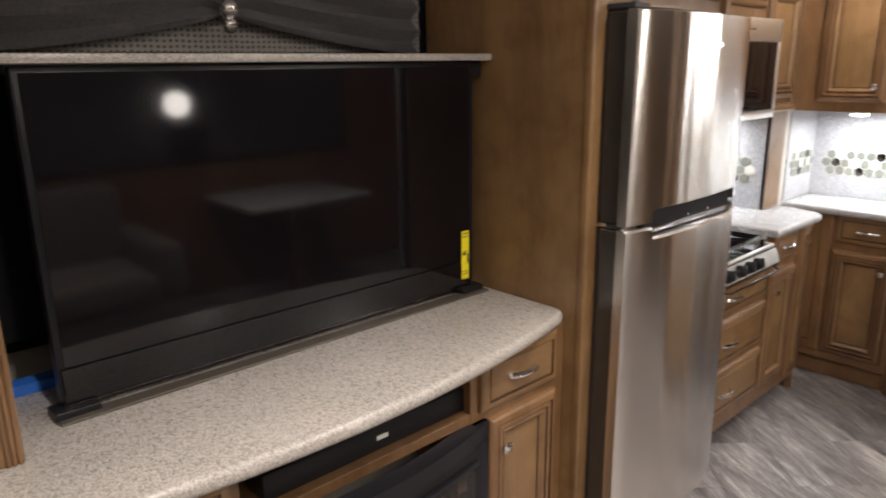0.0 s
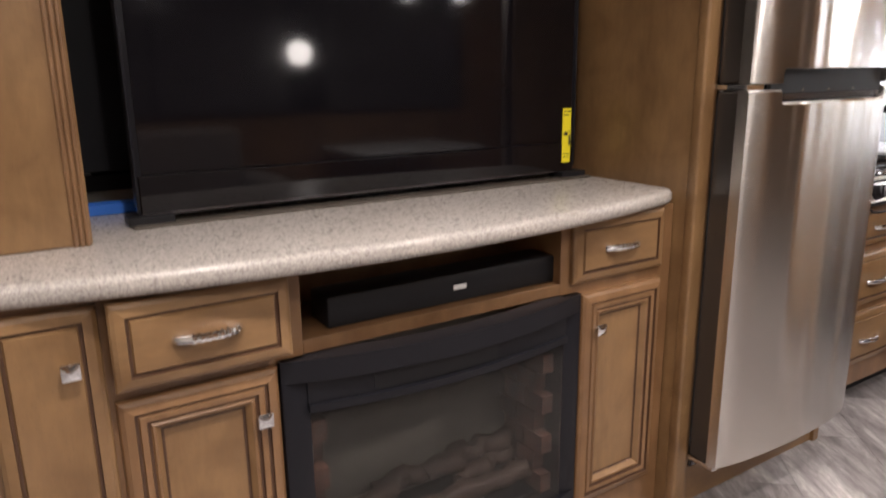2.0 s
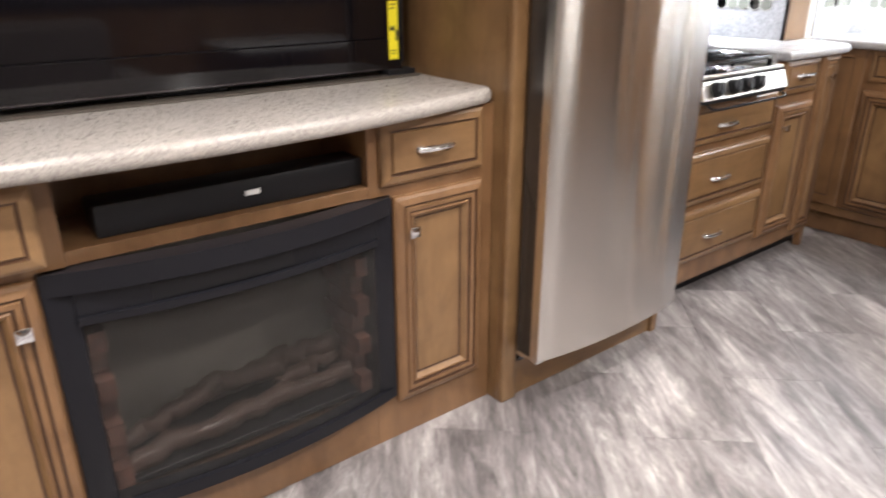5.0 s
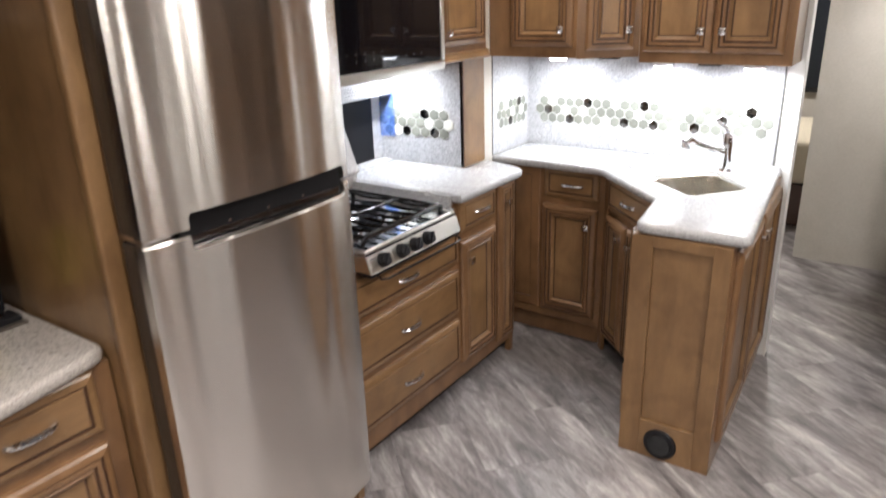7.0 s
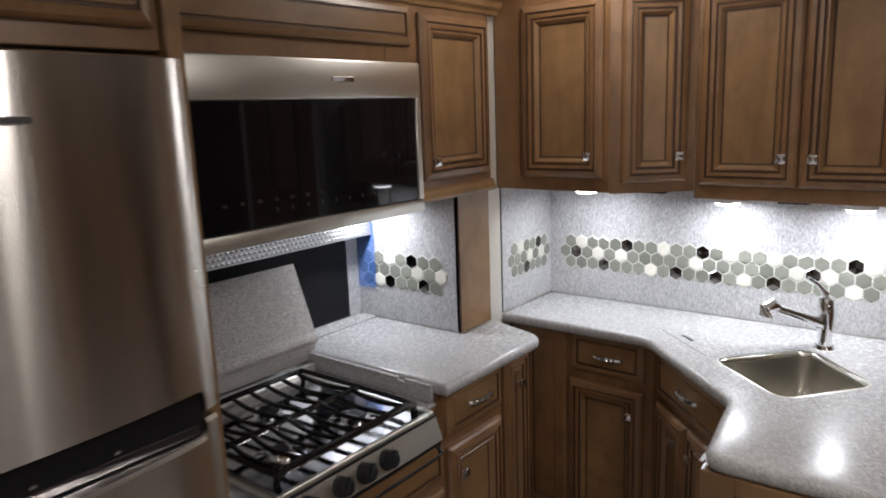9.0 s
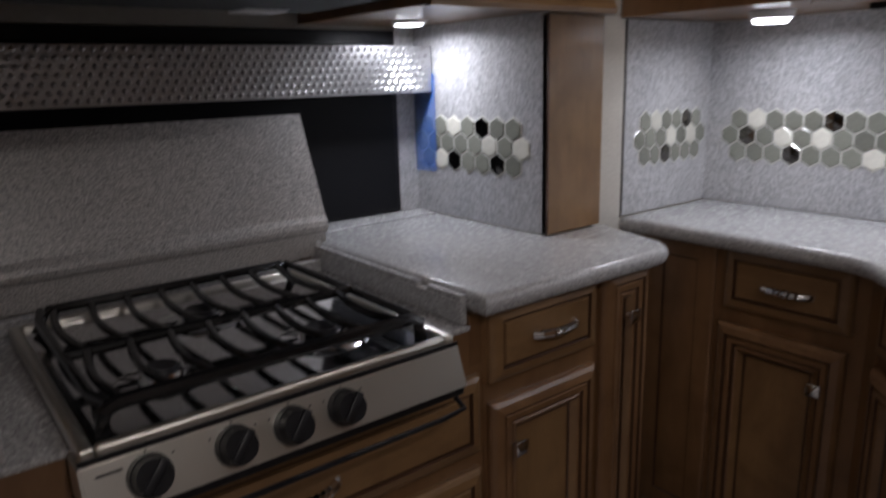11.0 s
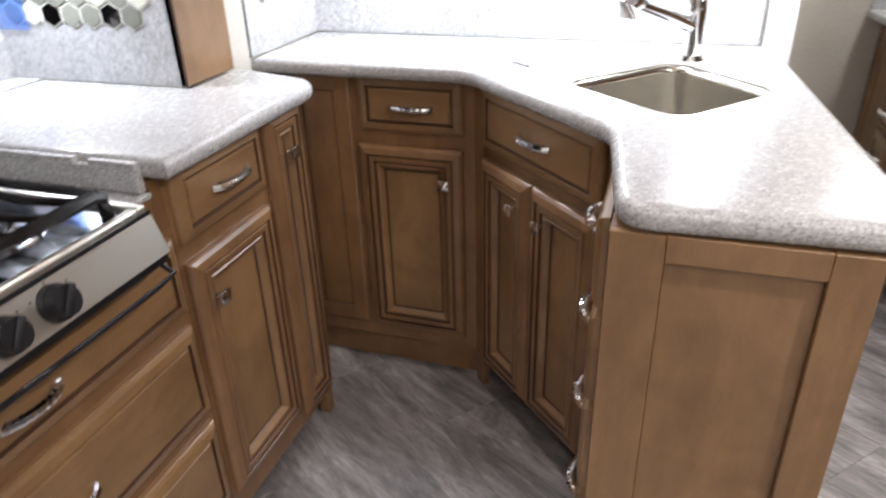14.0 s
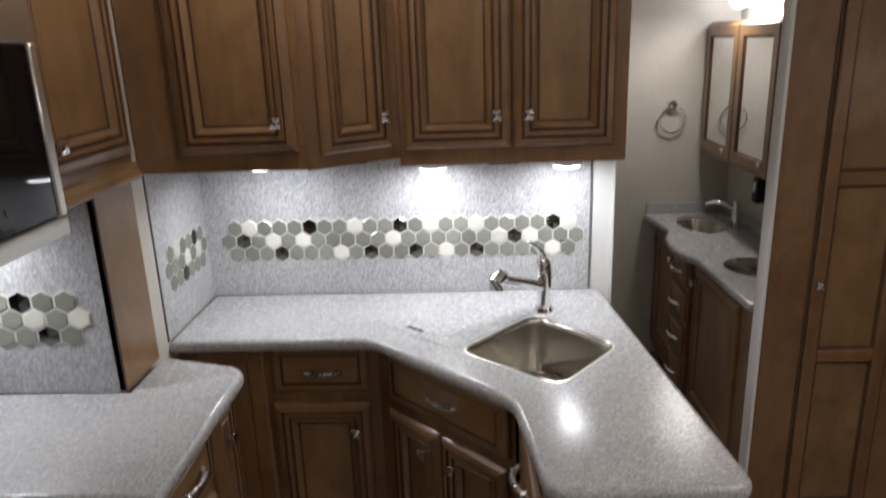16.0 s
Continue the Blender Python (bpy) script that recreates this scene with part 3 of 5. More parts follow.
def television():
    tv = thing("television", pose(-0.68, 0.385, 0.952), "large black flat television raised from the worktop, with glossy screen", "television")
    w, h = 1.20, 0.692
    bm = bmesh.new()
    box(bm, -w / 2, w / 2, 0.0, 0.035, 0, h, 0.004, 2)
    part("housing", bm, BLACK_SATIN, tv, smooth=True)
    block("screen", (-w / 2 + 0.012, w / 2 - 0.012, -0.0025, 0.0, 0.090, h - 0.012), SCREEN, tv, "glossy black screen", 0.0004)
    block("lower_bezel", (-w / 2 + 0.004, w / 2 - 0.004, -0.006, 0.0, 0.004, 0.088), SCREEN, tv, bev=0.002)
    block("trim_strip", (-w / 2 + 0.004, w / 2 - 0.004, -0.009, -0.006, 0.006, 0.010), CHROME_DARK, tv, "thin glossy strip", 0.0005)
    for x in (-w / 2 + 0.02, w / 2 - 0.02):
        block("corner_bracket", (x - 0.045, x + 0.045, -0.03, 0.03, -0.010, 0.006), BLACK, tv)
    for s in (-1, 1):
        block("edge_trim", (s * w / 2 - 0.003, s * w / 2 + 0.003, -0.004, 0.03, 0.02, h - 0.03), BLACK_SATIN, tv)
    st = thing("energy_sticker", pose(-0.106, 0.3785, 0.983), "yellow paper energy label with black print on the television edge", "sticker")
    block("paper", (-0.022, 0.010, 0, 0.001, 0, 0.155), YELLOW, st, bev=0)
    for z, x0, x1, hh in ((0.145, -0.018, 0.006, 0.003), (0.135, -0.018, 0.0, 0.003), (0.088, -0.017, 0.006, 0.002), (0.078, -0.017, -0.002, 0.008), (0.05, 0.002, 0.008, 0.03), (0.016, -0.017, 0.004, 0.002), (0.024, -0.017, 0.004, 0.002)):
        block("print_bar", (x0, x1, -0.0008, 0.0, z, z + hh), INK, st, bev=0)


television()
bm = bmesh.new()
box(bm, -1.335, -0.018, 0.355, 0.60, 1.648, 1.668, 0.005, 2)
tagged(part("lift_lid", bm, COUNTER, smooth=True), "narrow speckled laminate lid on top of the raised television", "shelf")
tagged(block("lid_bracket", (-0.075, -0.022, 0.40, 0.46, 1.600, 1.6478), BLACK), "small black bracket under the television lid", "bracket")
tagged(block("slot_frame", (-1.30, -0.05, 0.335, 0.378, 0.938, 0.944), material("bronze_slot_trim", (0.10, 0.085, 0.07), 0.35, 0.3)), "dark trim strip of the television slot in the worktop", "trim")
tagged(block("television_post", (-0.78, -0.58, 0.425, 0.48, 0.938, 1.647), BLACK), "black lift column behind the television", "lift")
tagged(block("blue_tape", (-1.36, -1.24, 0.55, 0.60, 0.938, 0.962), BLUE_TAPE), "strip of blue masking tape on the worktop", "tape")

# tower left of the screen
tw = thing("tall_cabinet", pose(-1.385, 0.245, 0.9385), "tall brown maple cabinet with fluted edge standing on the worktop", "cabinet")
block("body", (-0.36, 0, 0, 0.40, 0, 1.155), MAPLE, tw, bev=0.003)
for k in range(3):
    bm = bmesh.new()
    tube(bm, [(-0.008 - 0.010 * k, -0.001, 0.0), (-0.008 - 0.010 * k, -0.001, 1.155)], 0.0042, 8)
    part("flute", bm, CABIN, tw, smooth=True)

# window, valance
wn = thing("window_1", pose(-0.68, 0.796, 1.32), "dark night window behind the television", "window", kind="structure")
block("frame", (-0.72, 0.70, -0.012, 0.0, -0.36, 0.56), BLACK, wn)
block("pane", (-0.66, 0.64, -0.016, -0.012, -0.32, 0.52), NAVY, wn)
block("shade", (-0.72, 0.70, -0.11, -0.09, -0.30, 0.62), NIGHT_SHADE, wn, "dark closed window shade")


def valance():
    v = thing("window_valance", pose(-0.70, 0.66, 1.675), "dark grey gathered valance with silver tie-back over dotted cloth", "curtain")
    block("board", (-0.63, 0.66, 0.0, 0.05, 0.0, 0.30), DOTTED, v, "grey dotted cloth board")
    for s in (-1, 1):
        bm = bmesh.new()
        nx, nz = 40, 18
        grid = []
        for i in range(nx + 1):
            t = i / nx
            row = []
            for j in range(nz + 1):
                q = j / nz
                lo = 0.085 * (1 - t) ** 1.6
                hi = 0.30
                zz = lo + (hi - lo) * q
                pinch = math.exp(-(t / 0.06) ** 2)
                zz = zz * (1 - 0.75 * pinch) + 0.75 * pinch * (0.085 + 0.04 * q)
                y = -0.03 - 0.016 * math.sin(q * 26 + 2.4 * t) * min(1, t * 5 + 0.35) - 0.02 * (1 - t)
                row.append(bm.verts.new((-0.035 + s * t * (0.60 if s < 0 else 0.66), y, zz)))
            grid.append(row)
        for a, b in zip(grid, grid[1:]):
            for j in range(nz):
                bm.faces.new((a[j], b[j], b[j + 1], a[j + 1]))
        sw = part("swag", bm, CURTAIN, v, "dark gathered cloth", True)
        sol = sw.modifiers.new("thick", "SOLIDIFY")
        sol.thickness = 0.004
    for nm, z, r in (("tie_back", 0.105, 0.026), ("tie_pendant", 0.066, 0.021)):
        bm = bmesh.new()
        bmesh.ops.create_uvsphere(bm, u_segments=20, v_segments=12, radius=r)
        part(nm, bm, CHROME, v, "polished silver boss", True, m=pose(-0.035, -0.075, z))


valance()

# ---- refrigerator ----
tagged(block("fridge_side_panel", (-0.010, 0.020, 0.0, 0.66, 0.0, 2.09), MAPLE), "tall brown maple panel beside the refrigerator", "panel")
bm = bmesh.new()
box(bm, -0.012, 0.046, -0.004, 0.03, 0.0, 2.09, 0.008, 3)
tagged(part("fridge_front_post", bm, MAPLE, smooth=True), "rounded maple post at the refrigerator's edge", "post")
tagged(block("fridge_base_board", (0.047, 0.735, 0.012, 0.03, 0.0, 0.115), MAPLE_X), "maple plinth board under the refrigerator", "baseboard")
tagged(block("fridge_end_panel", (0.712, 0.742, 0.0, 0.66, 0.0, 2.09), MAPLE), "tall maple panel between refrigerator and stove", "panel")


def fridge():
    f = thing("refrigerator", pose(0.056, 0, 0.12), "two-door brushed stainless refrigerator with dark grey sides and recessed handles", "refrigerator")
    block("body", (0, 0.640, 0.0, 0.62, 0.0, 1.645), DARK_SIDE, f, bev=0.004)
    x0, x1, depth = -0.032, 0.612, 0.105
    zs = 1.076

    def curved(name, z0, z1, notch):
        """A bowed door skin; notch: 1 cuts the grip from the lower edge, -1 from the upper edge."""
        bm = bmesh.new()
        n = 90
        cols = []
        ends = [0.165 + 0.016 * q for q in (0.0, 0.01, 0.1, 0.3, 0.6, 1.0)] + [0.962 - 0.016 * q for q in (0.0, 0.01, 0.1, 0.3, 0.6, 1.0)]
        for t in sorted([k / n for k in range(n + 1)] + ends):
            x = x0 + (x1 - x0) * t
            y = -depth - 0.030 * (1 - (2 * t - 1) ** 2) ** 0.8
            cols.append((x, y, t))
        def grip(t):
            a, b = 0.165, 0.962
            if t <= a or t >= b:
                return 0.0
            e = min((t - a) / 0.016, (b - t) / 0.016, 1.0)
            return 0.036 * (0.55 + 0.45 * math.sqrt(1 - (1 - e) ** 2))
        front, back = [], []
        for x, y, t in cols:
            g = grip(t)
            lo = z0 + (g if notch > 0 else 0)
            hi = z1 - (g * 0.85 if notch < 0 else 0)
            zz = [lo + (hi - lo) * q for q in (0, 0.006, 0.5, 0.994, 1)]
            front.append([bm.verts.new((x, y + (0.006 if i in (0, 4) else 0), z)) for i, z in enumerate(zz)])
            back.append([bm.verts.new((x, y + 0.03, z)) for z in (lo, hi)])
        for k in range(len(front) - 1):
            a, b = front[k], front[k + 1]
            for i in range(4):
                bm.faces.new((a[i], b[i], b[i + 1], a[i + 1]))
            bm.faces.new((back[k][0], back[k + 1][0], b[0], a[0]))
            bm.faces.new((a[4], b[4], back[k + 1][1], back[k][1]))
            bm.faces.new((back[k + 1][0], back[k][0], back[k][1], back[k + 1][1]))
        for col, bk in ((front[0], back[0]), (front[-1], back[-1])):
            bm.faces.new([bk[0], *col, bk[1]])
        d = part(name, bm, STEEL, f, "brushed stainless bowed door", True)
        block("door_core", (x0 + 0.004, x1 - 0.004, -depth + 0.022, -0.016, z0 + 0.004, z1 - 0.004), DARK_SIDE, d, bev=0.003)
        block("gasket", (x0 + 0.02, x1 - 0.02, -0.016, 0.0, z0 + 0.02, z1 - 0.02), GASKET, d)
        return d

    curved("upper_door", zs + 0.006, 1.650, 1)
    curved("lower_door", 0.055, zs - 0.006, -1)
    block("handle_recess", (x0 + 0.098, x1 - 0.015, -depth + 0.010, -depth + 0.020, zs - 0.046, zs + 0.050), material("black_recess", (0.008, 0.008, 0.009), 0.45, 0.0, Specular_IOR_Level=0.2), f, bev=0.004)
    block("grip_strip", (x0 + 0.118, x1 - 0.030, -depth + 0.006, -depth + 0.0098, zs - 0.034, zs - 0.016), CHROME_DARK, f, "smoked glossy grip strip", 0.0015)
    for z in (zs, 1.66, 0.045):
        bm = bmesh.new()
        box(bm, -0.020, 0.05, -0.09, 0.0, z - 0.007, z + 0.007, 0.002)
        disc(bm, (0.0, -0.075, z), 0.010, -0.011, 0.010, 0.011, 12)
        part("hinge", bm, CHROME if z < 1.5 else GASKET, f, "", True)
    bm = bmesh.new()
    tube(bm, [(-0.006, -0.012, 0.02), (-0.006, -0.012, 1.62)], 0.006, 8)
    tube(bm, [(0.004, -0.004, 0.02), (0.004, -0.004, 1.62)], 0.005, 8)
    part("side_trim", bm, CHROME_DARK, f, "thin bright edge trim", True)
    for k in range(3):
        block("rivet", (0.20 + 0.12 * k, 0.207 + 0.12 * k, -depth + 0.007, -depth + 0.010, zs - 0.012, zs - 0.006), CHROME, f, bev=0.001)
    block("badge", (0.305, 0.375, -depth - 0.0325, -depth - 0.026, 1.557, 1.568), CHROME, f, "small silver maker's badge", 0.001)


fridge()
c = thing("fridge_top_cabinet", pose(0.022, 0.018, 1.79), "maple cabinet with wide door above the refrigerator", "cabinet")
carcass(c, 0, 0.688, 0, 0.62, 0, 0.30)
door_leaf(c, 0.02, 0.672, 0.035, 0.285, (0.37, 0.085))

# ---- stove slide ----


def stove_base():
    c = thing("drawer_cabinet", pose(0, 0.094, 0), "maple base cabinet with three wide drawers under the cooktop", "cabinet")
    for nm, dims in (("body", (0.744, 1.510, 0, 0.60, 0.075, 0.786)), ("side_block", (0.744, 0.862, 0, 0.60, 0.7862, 0.852)), ("side_block", (1.402, 1.4828, 0, 0.60, 0.7862, 0.852)), ("end_stile", (1.4835, 1.510, 0, 0.60, 0.7862, 0.880))):
        block(nm, dims, CABIN, c, bev=0.0)
    for z0, z1 in ((0.625, 0.772), (0.398, 0.594), (0.165, 0.369)):
        drawer_front(c, 0.790, 1.496, z0, z1, centre=(1.15, (z0 + z1) / 2 - 0.01))
    block("toe_kick", (0.75, 2.02, 0.06, 0.08, 0.0, 0.075), BLACK, c)
    c = thing("base_cabinet", pose(0, 0.094, 0), "maple base cabinet with drawer, door and slim pull-out door", "cabinet")
    bm = bmesh.new()
    box(bm, 1.511, 1.985, 0, 0.20, 0.075, 0.880)
    box(bm, 1.511, 1.888, 0.20, 0.68, 0.075, 0.880)
    part("body", bm, CABIN, c)
    drawer_front(c, 1.520, 1.800, 0.745, 0.885, centre=(1.676, 0.815))
    door_leaf(c, 1.520, 1.800, 0.145, 0.706, (1.571, 0.615))
    door_leaf(c, 1.822, 1.968, 0.110, 0.885, (1.892, 0.791))
    bm = bmesh.new()
    box(bm, 1.955, 1.985, 0.0, 0.03, 0.0, 0.075, 0.003)
    part("foot", bm, CABIN, c)


stove_base()

pts = [(1.484, 0.70), (1.484, 0.052)]
pts += rounded_corner((2.012, 0.045), (1.7, 0.05), (2.06, 0.2), 0.06)
pts += [(2.085, 0.296), (1.893, 0.298), (1.893, 0.70)]
slab_rounded("kitchen_worktop_left", pts, 0.882, 0.920, KITCHEN_TOP)
w = bpy.data.objects["kitchen_worktop_left"]
w.name = "stove_worktop"
tagged(w, "grey speckled laminate worktop with rolled edge beside the cooktop", "worktop")
slab_rounded("stove_worktop_strip", [(0.744, 0.70), (0.744, 0.052), (0.792, 0.052), (0.792, 0.70)], 0.882, 0.920, KITCHEN_TOP, 0.010)
tagged(bpy.data.objects["stove_worktop_strip"], "narrow grey speckled worktop strip beside the cooktop", "worktop")
tagged(block("cooktop_deck", (0.793, 1.483, 0.090, 0.70, 0.853, 0.862), KITCHEN_TOP), "recessed grey laminate deck around the cooktop", "worktop")
bm = bmesh.new()
box(bm, 1.470, 1.4835, 0.10, 0.62, 0.863, 0.905, 0.001)
box(bm, 1.4704, 1.4831, 0.1004, 0.195, 0.9045, 0.915, 0.001)
box(bm, 1.4704, 1.4831, 0.225, 0.62, 0.9045, 0.915, 0.001)
tagged(part("deck_upstand", bm, KITCHEN_TOP), "grey laminate riser with a small notch beside the cooktop", "trim")
bm = bmesh.new()
box(bm, 0.7925, 0.806, 0.10, 0.62, 0.863, 0.905, 0.001)
box(bm, 0.7929, 0.8056, 0.1004, 0.62, 0.9045, 0.915, 0.001)
tagged(part("deck_upstand", bm, KITCHEN_TOP), "grey laminate riser along the narrow worktop strip", "trim")
tagged(block("back_upstand", (0.806, 1.469, 0.580, 0.606, 0.863, 0.8885), KITCHEN_TOP), "grey laminate riser behind the cooktop", "trim")
tagged(block("rear_worktop", (0.744, 1.893, 0.702, 0.796, 0.882, 0.9195), KITCHEN_TOP), "grey speckled worktop strip under the window", "worktop")


def cooktop():
    c = thing("gas_cooktop", pose(0.866, 0.028, 0.862), "stainless gas cooktop with black wire grate and four black dials", "cooktop")
    w, d, h = 0.532, 0.535, 0.024
    bm = bmesh.new()
    box(bm, 0, w, 0.010, d, 0.0, 0.014, 0.003)
    part("tray", bm, COOKTOP, c, "glossy black burner tray")
    for dims in ((0, 0.018, 0, d, 0.002, h), (w - 0.018, w, 0, d, 0.002, h), (0.018, w - 0.018, d - 0.018, d, 0.002, h), (0.018, w - 0.018, 0.0, 0.016, 0.002, h)):
        bm = bmesh.new()
        box(bm, *dims, 0.006, 3)
        part("rim", bm, STEEL_FLAT, c, "bright stainless rim", True)
    bm = bmesh.new()
    y0, y1, z0, z1 = -0.004, -0.026, 0.007, -0.055
    a = [bm.verts.new(p) for p in ((-0.004, y0, z0), (w + 0.004, y0, z0), (w + 0.004, y1, z1), (-0.004, y1, z1))]
    b = [bm.verts.new(p) for p in ((-0.004, 0.058, z0 - 0.006), (w + 0.004, 0.058, z0 - 0.006), (w + 0.004, 0.058, z1), (-0.004, 0.058, z1))]
    bm.faces.new(a)
    bm.faces.new(b[::-1])
    for k in range(4):
        bm.faces.new((a[k], b[k], b[(k + 1) % 4], a[(k + 1) % 4]))
    bmesh.ops.bevel(bm, geom=bm.edges[:], offset=0.003, segments=2, affect="EDGES")
    part("front_panel", bm, STEEL_FLAT, c, "sloping stainless front panel", True)
    tilt = math.degrees(math.atan2(0.022, 0.062))
    # black strip: the shade in the joint under the rim, put in as colour
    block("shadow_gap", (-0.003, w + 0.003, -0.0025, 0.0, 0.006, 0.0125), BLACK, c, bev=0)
    for x in (0.067, 0.169, 0.246, 0.324):
        bm = bmesh.new()
        disc(bm, (0, 0, 0), 0.0262, 0.0, 0.0245, -0.012, 28, "y")
        disc(bm, (0, 0, 0), 0.0235, -0.012, 0.0205, -0.026, 28, "y")
        box(bm, -0.006, 0.006, -0.032, -0.020, -0.0225, 0.0225, 0.003, 2)
        part("dial", bm, BLACK, c, "round black plastic dial", True, m=pose(x, -0.0150, -0.0235, -tilt) @ pose(0, 0, 0, 0, 40, 0))
        for s in (-1, 0, 1):
            bm = bmesh.new()
            box(bm, -0.0012, 0.0012, -0.001, 0, -0.0012, 0.0012)
            part("dial_mark", bm, INK, c, m=pose(x + 0.029 * s, -0.0062 - (0.004 if s else 0.0), 0.004 - (0.011 if s else 0.0), -tilt))
    block("badge", (0.012, 0.040, -0.0105, -0.0085, -0.0085, -0.0060), GASKET, c, bev=0)
    bm = bmesh.new()
    tube(bm, [(0.045, 0.02, -0.062), (0.046, -0.026, -0.084), (0.07, -0.034, -0.088), (w - 0.05, -0.034, -0.088), (w - 0.010, -0.032, -0.085), (w - 0.006, 0.02, -0.062)], 0.0042, 8)
    part("towel_rail", bm, BLACK_SATIN, c, "thin black wire rail", True)
    # black block: the shade under the front panel, put in as colour
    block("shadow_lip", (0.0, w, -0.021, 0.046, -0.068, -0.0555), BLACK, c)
    for bx, by, r in ((0.14, 0.16, 0.04), (0.385, 0.15, 0.05), (0.27, 0.37, 0.05)):
        bm = bmesh.new()
        disc(bm, (bx, by, 0.013), r + 0.028, 0.0, r + 0.018, 0.004, 28)
        part("burner_dish", bm, COOKTOP, c, "", True)
        bm = bmesh.new()
        disc(bm, (bx, by, 0.017), r * 0.8, 0.0, r * 0.72, 0.013, 28)
        part("burner", bm, CHROME, c, "round bright burner", True)
        bm = bmesh.new()
        disc(bm, (bx, by, 0.030), r * 0.62, 0.0, r * 0.52, 0.006, 28)
        part("burner_cap", bm, BLACK_SATIN, c, "", True)
    # wire grate
    gz = 0.052
    def bar(pts, r=0.0065):
        bm = bmesh.new()
        tube(bm, pts, r, 8)
        part("grate_bar", bm, GRATE, c, smooth=True)
    x0, x1, ya, yb = 0.036, w - 0.036, 0.040, d - 0.050
    bar([(x0, ya, 0.016), (x0 + 0.002, ya, gz - 0.008), (x0 + 0.02, ya, gz), (x1 - 0.02, ya, gz), (x1 - 0.002, ya, gz - 0.008), (x1, ya, 0.016)], 0.0105)
    bar([(x0, yb, 0.016), (x0 + 0.02, yb, gz), (x1 - 0.02, yb, gz), (x1, yb, 0.016)], 0.0085)
    bar([(x0 + 0.01, ya, gz), (x0, ya + 0.05, gz - 0.004), (x0, yb - 0.05, gz - 0.004), (x0 + 0.01, yb, gz)], 0.0075)
    bar([(x1 - 0.01, ya, gz), (x1, ya + 0.05, gz - 0.004), (x1, yb - 0.05, gz - 0.004), (x1 - 0.01, yb, gz)], 0.0075)
    bar([(x0, 0.245, gz - 0.002), (x1, 0.245, gz - 0.002)], 0.0085)
    n = 8
    for k in range(n):
        x = x0 + 0.03 + (x1 - x0 - 0.06) * k / (n - 1)
        for a, b in ((ya, 0.245), (0.245, yb)):
            lean = -0.013
            pts = [(x + lean * math.sin(math.pi * t), a + (b - a) * t, gz - 0.001 - 0.004 * math.sin(math.pi * t)) for t in (i / 8 for i in range(9))]
            bar(pts, 0.0064)
    return c


cooktop()

# stone-look lid folded up behind the burners
lid = thing("folding_cover", pose(1.165, 0.612, 0.9155), "granite-look cooktop cover folded up behind the burners", "cover")
bm = bmesh.new()
prof = [(0.0, -0.026), (0.0, 0.024), (-0.004, 0.026), (-0.013, 0.033), (-0.016, 0.043), (-0.012, 0.054), (-0.003, 0.066), (0.075, 0.285), (0.093, 0.279), (0.022, 0.066), (0.022, -0.026)]
sides = []
for x in (-0.337, 0.337):
    sides.append([bm.verts.new((x * (1 if i < 7 else 0.985), y, z)) for i, (y, z) in enumerate(prof)])
for k in range(len(prof)):
    j = (k + 1) % len(prof)
    bm.faces.new((sides[0][k], sides[0][j], sides[1][j], sides[1][k]))
bm.faces.new(sides[0])
bm.faces.new(sides[1][::-1])
part("cover", bm, LID, lid)
bm = bmesh.new()
disc(bm, (0.315, -0.002, 0.004), 0.006, -0.003, 0.005, 0.002, 14, "y")
part("catch", bm, WHITE, lid, smooth=True)

# splash walls of the slide
structure("splash_side", (1.889, 1.8935, 0.302, 0.796, 0.920, 1.399), SPLASH, "grey pressed backsplash panel beside the window", "backsplash")
structure("splash_post", (1.889, 2.07, 0.298, 0.3175, 0.920, 1.3965), MAPLE, "flat maple post at the end of the slide-out", "post", 0.002)
structure("splash_edge", (1.8875, 1.890, 0.2965, 0.3015, 0.920, 1.3965), GLAZE, "thin dark stained strip at the backsplash edge", "trim")

wn = thing("window_2", pose(1.32, 0.796, 1.08), "dark night window behind the cooktop", "window", kind="structure")
block("frame", (-0.56, 0.508, -0.014, 0.0, -0.158, 0.31), BLACK, wn)
block("shade", (-0.53, 0.495, -0.018, -0.014, -0.150, 0.28), NIGHT_SHADE, wn, "closed matt black shade")
structure("splash_rear", (1.829, 1.8885, 0.782, 0.7998, 0.920, 1.399), SPLASH, "grey pressed backsplash strip beside the dark window", "backsplash")


def diamond_valance():
    v = thing("silver_valance", pose(1.31, 0.70, 1.235), "silver foil valance with embossed diamonds under the microwave", "valance")
    block("board", (-0.566, 0.574, 0.0, 0.06, 0.0, 0.115), FLAT_STEEL, v)
    bm = bmesh.new()
    nx = 60
    for r in range(7):
        for k in range(nx):
            cx = -0.555 + (k + (0.5 if r % 2 else 0)) * 1.12 / nx
            cz = 0.011 + r * 0.0158
            vs = [bm.verts.new(p) for p in ((cx - 0.0075, 0, cz), (cx, 0, cz - 0.0065), (cx + 0.0075, 0, cz), (cx, 0, cz + 0.0065))]
            tip = bm.verts.new((cx, -0.004, cz))
            for i in range(4):
                bm.faces.new((vs[i], vs[(i + 1) % 4], tip))
    tagged(part("embossing", bm, FLAT_STEEL, v, m=pose(0, -0.0003, 0)), kind="stuff")


diamond_valance()
# bluish glow on the backsplash, painted as a thin tinted sheet
tagged(block("blue_glow_sheet", (1.8832, 1.8842, 0.690, 0.780, 1.03, 1.28), BLUE_GLOW, bev=0), "thin see-through blue sheet that paints the bluish glow on the backsplash", "film")


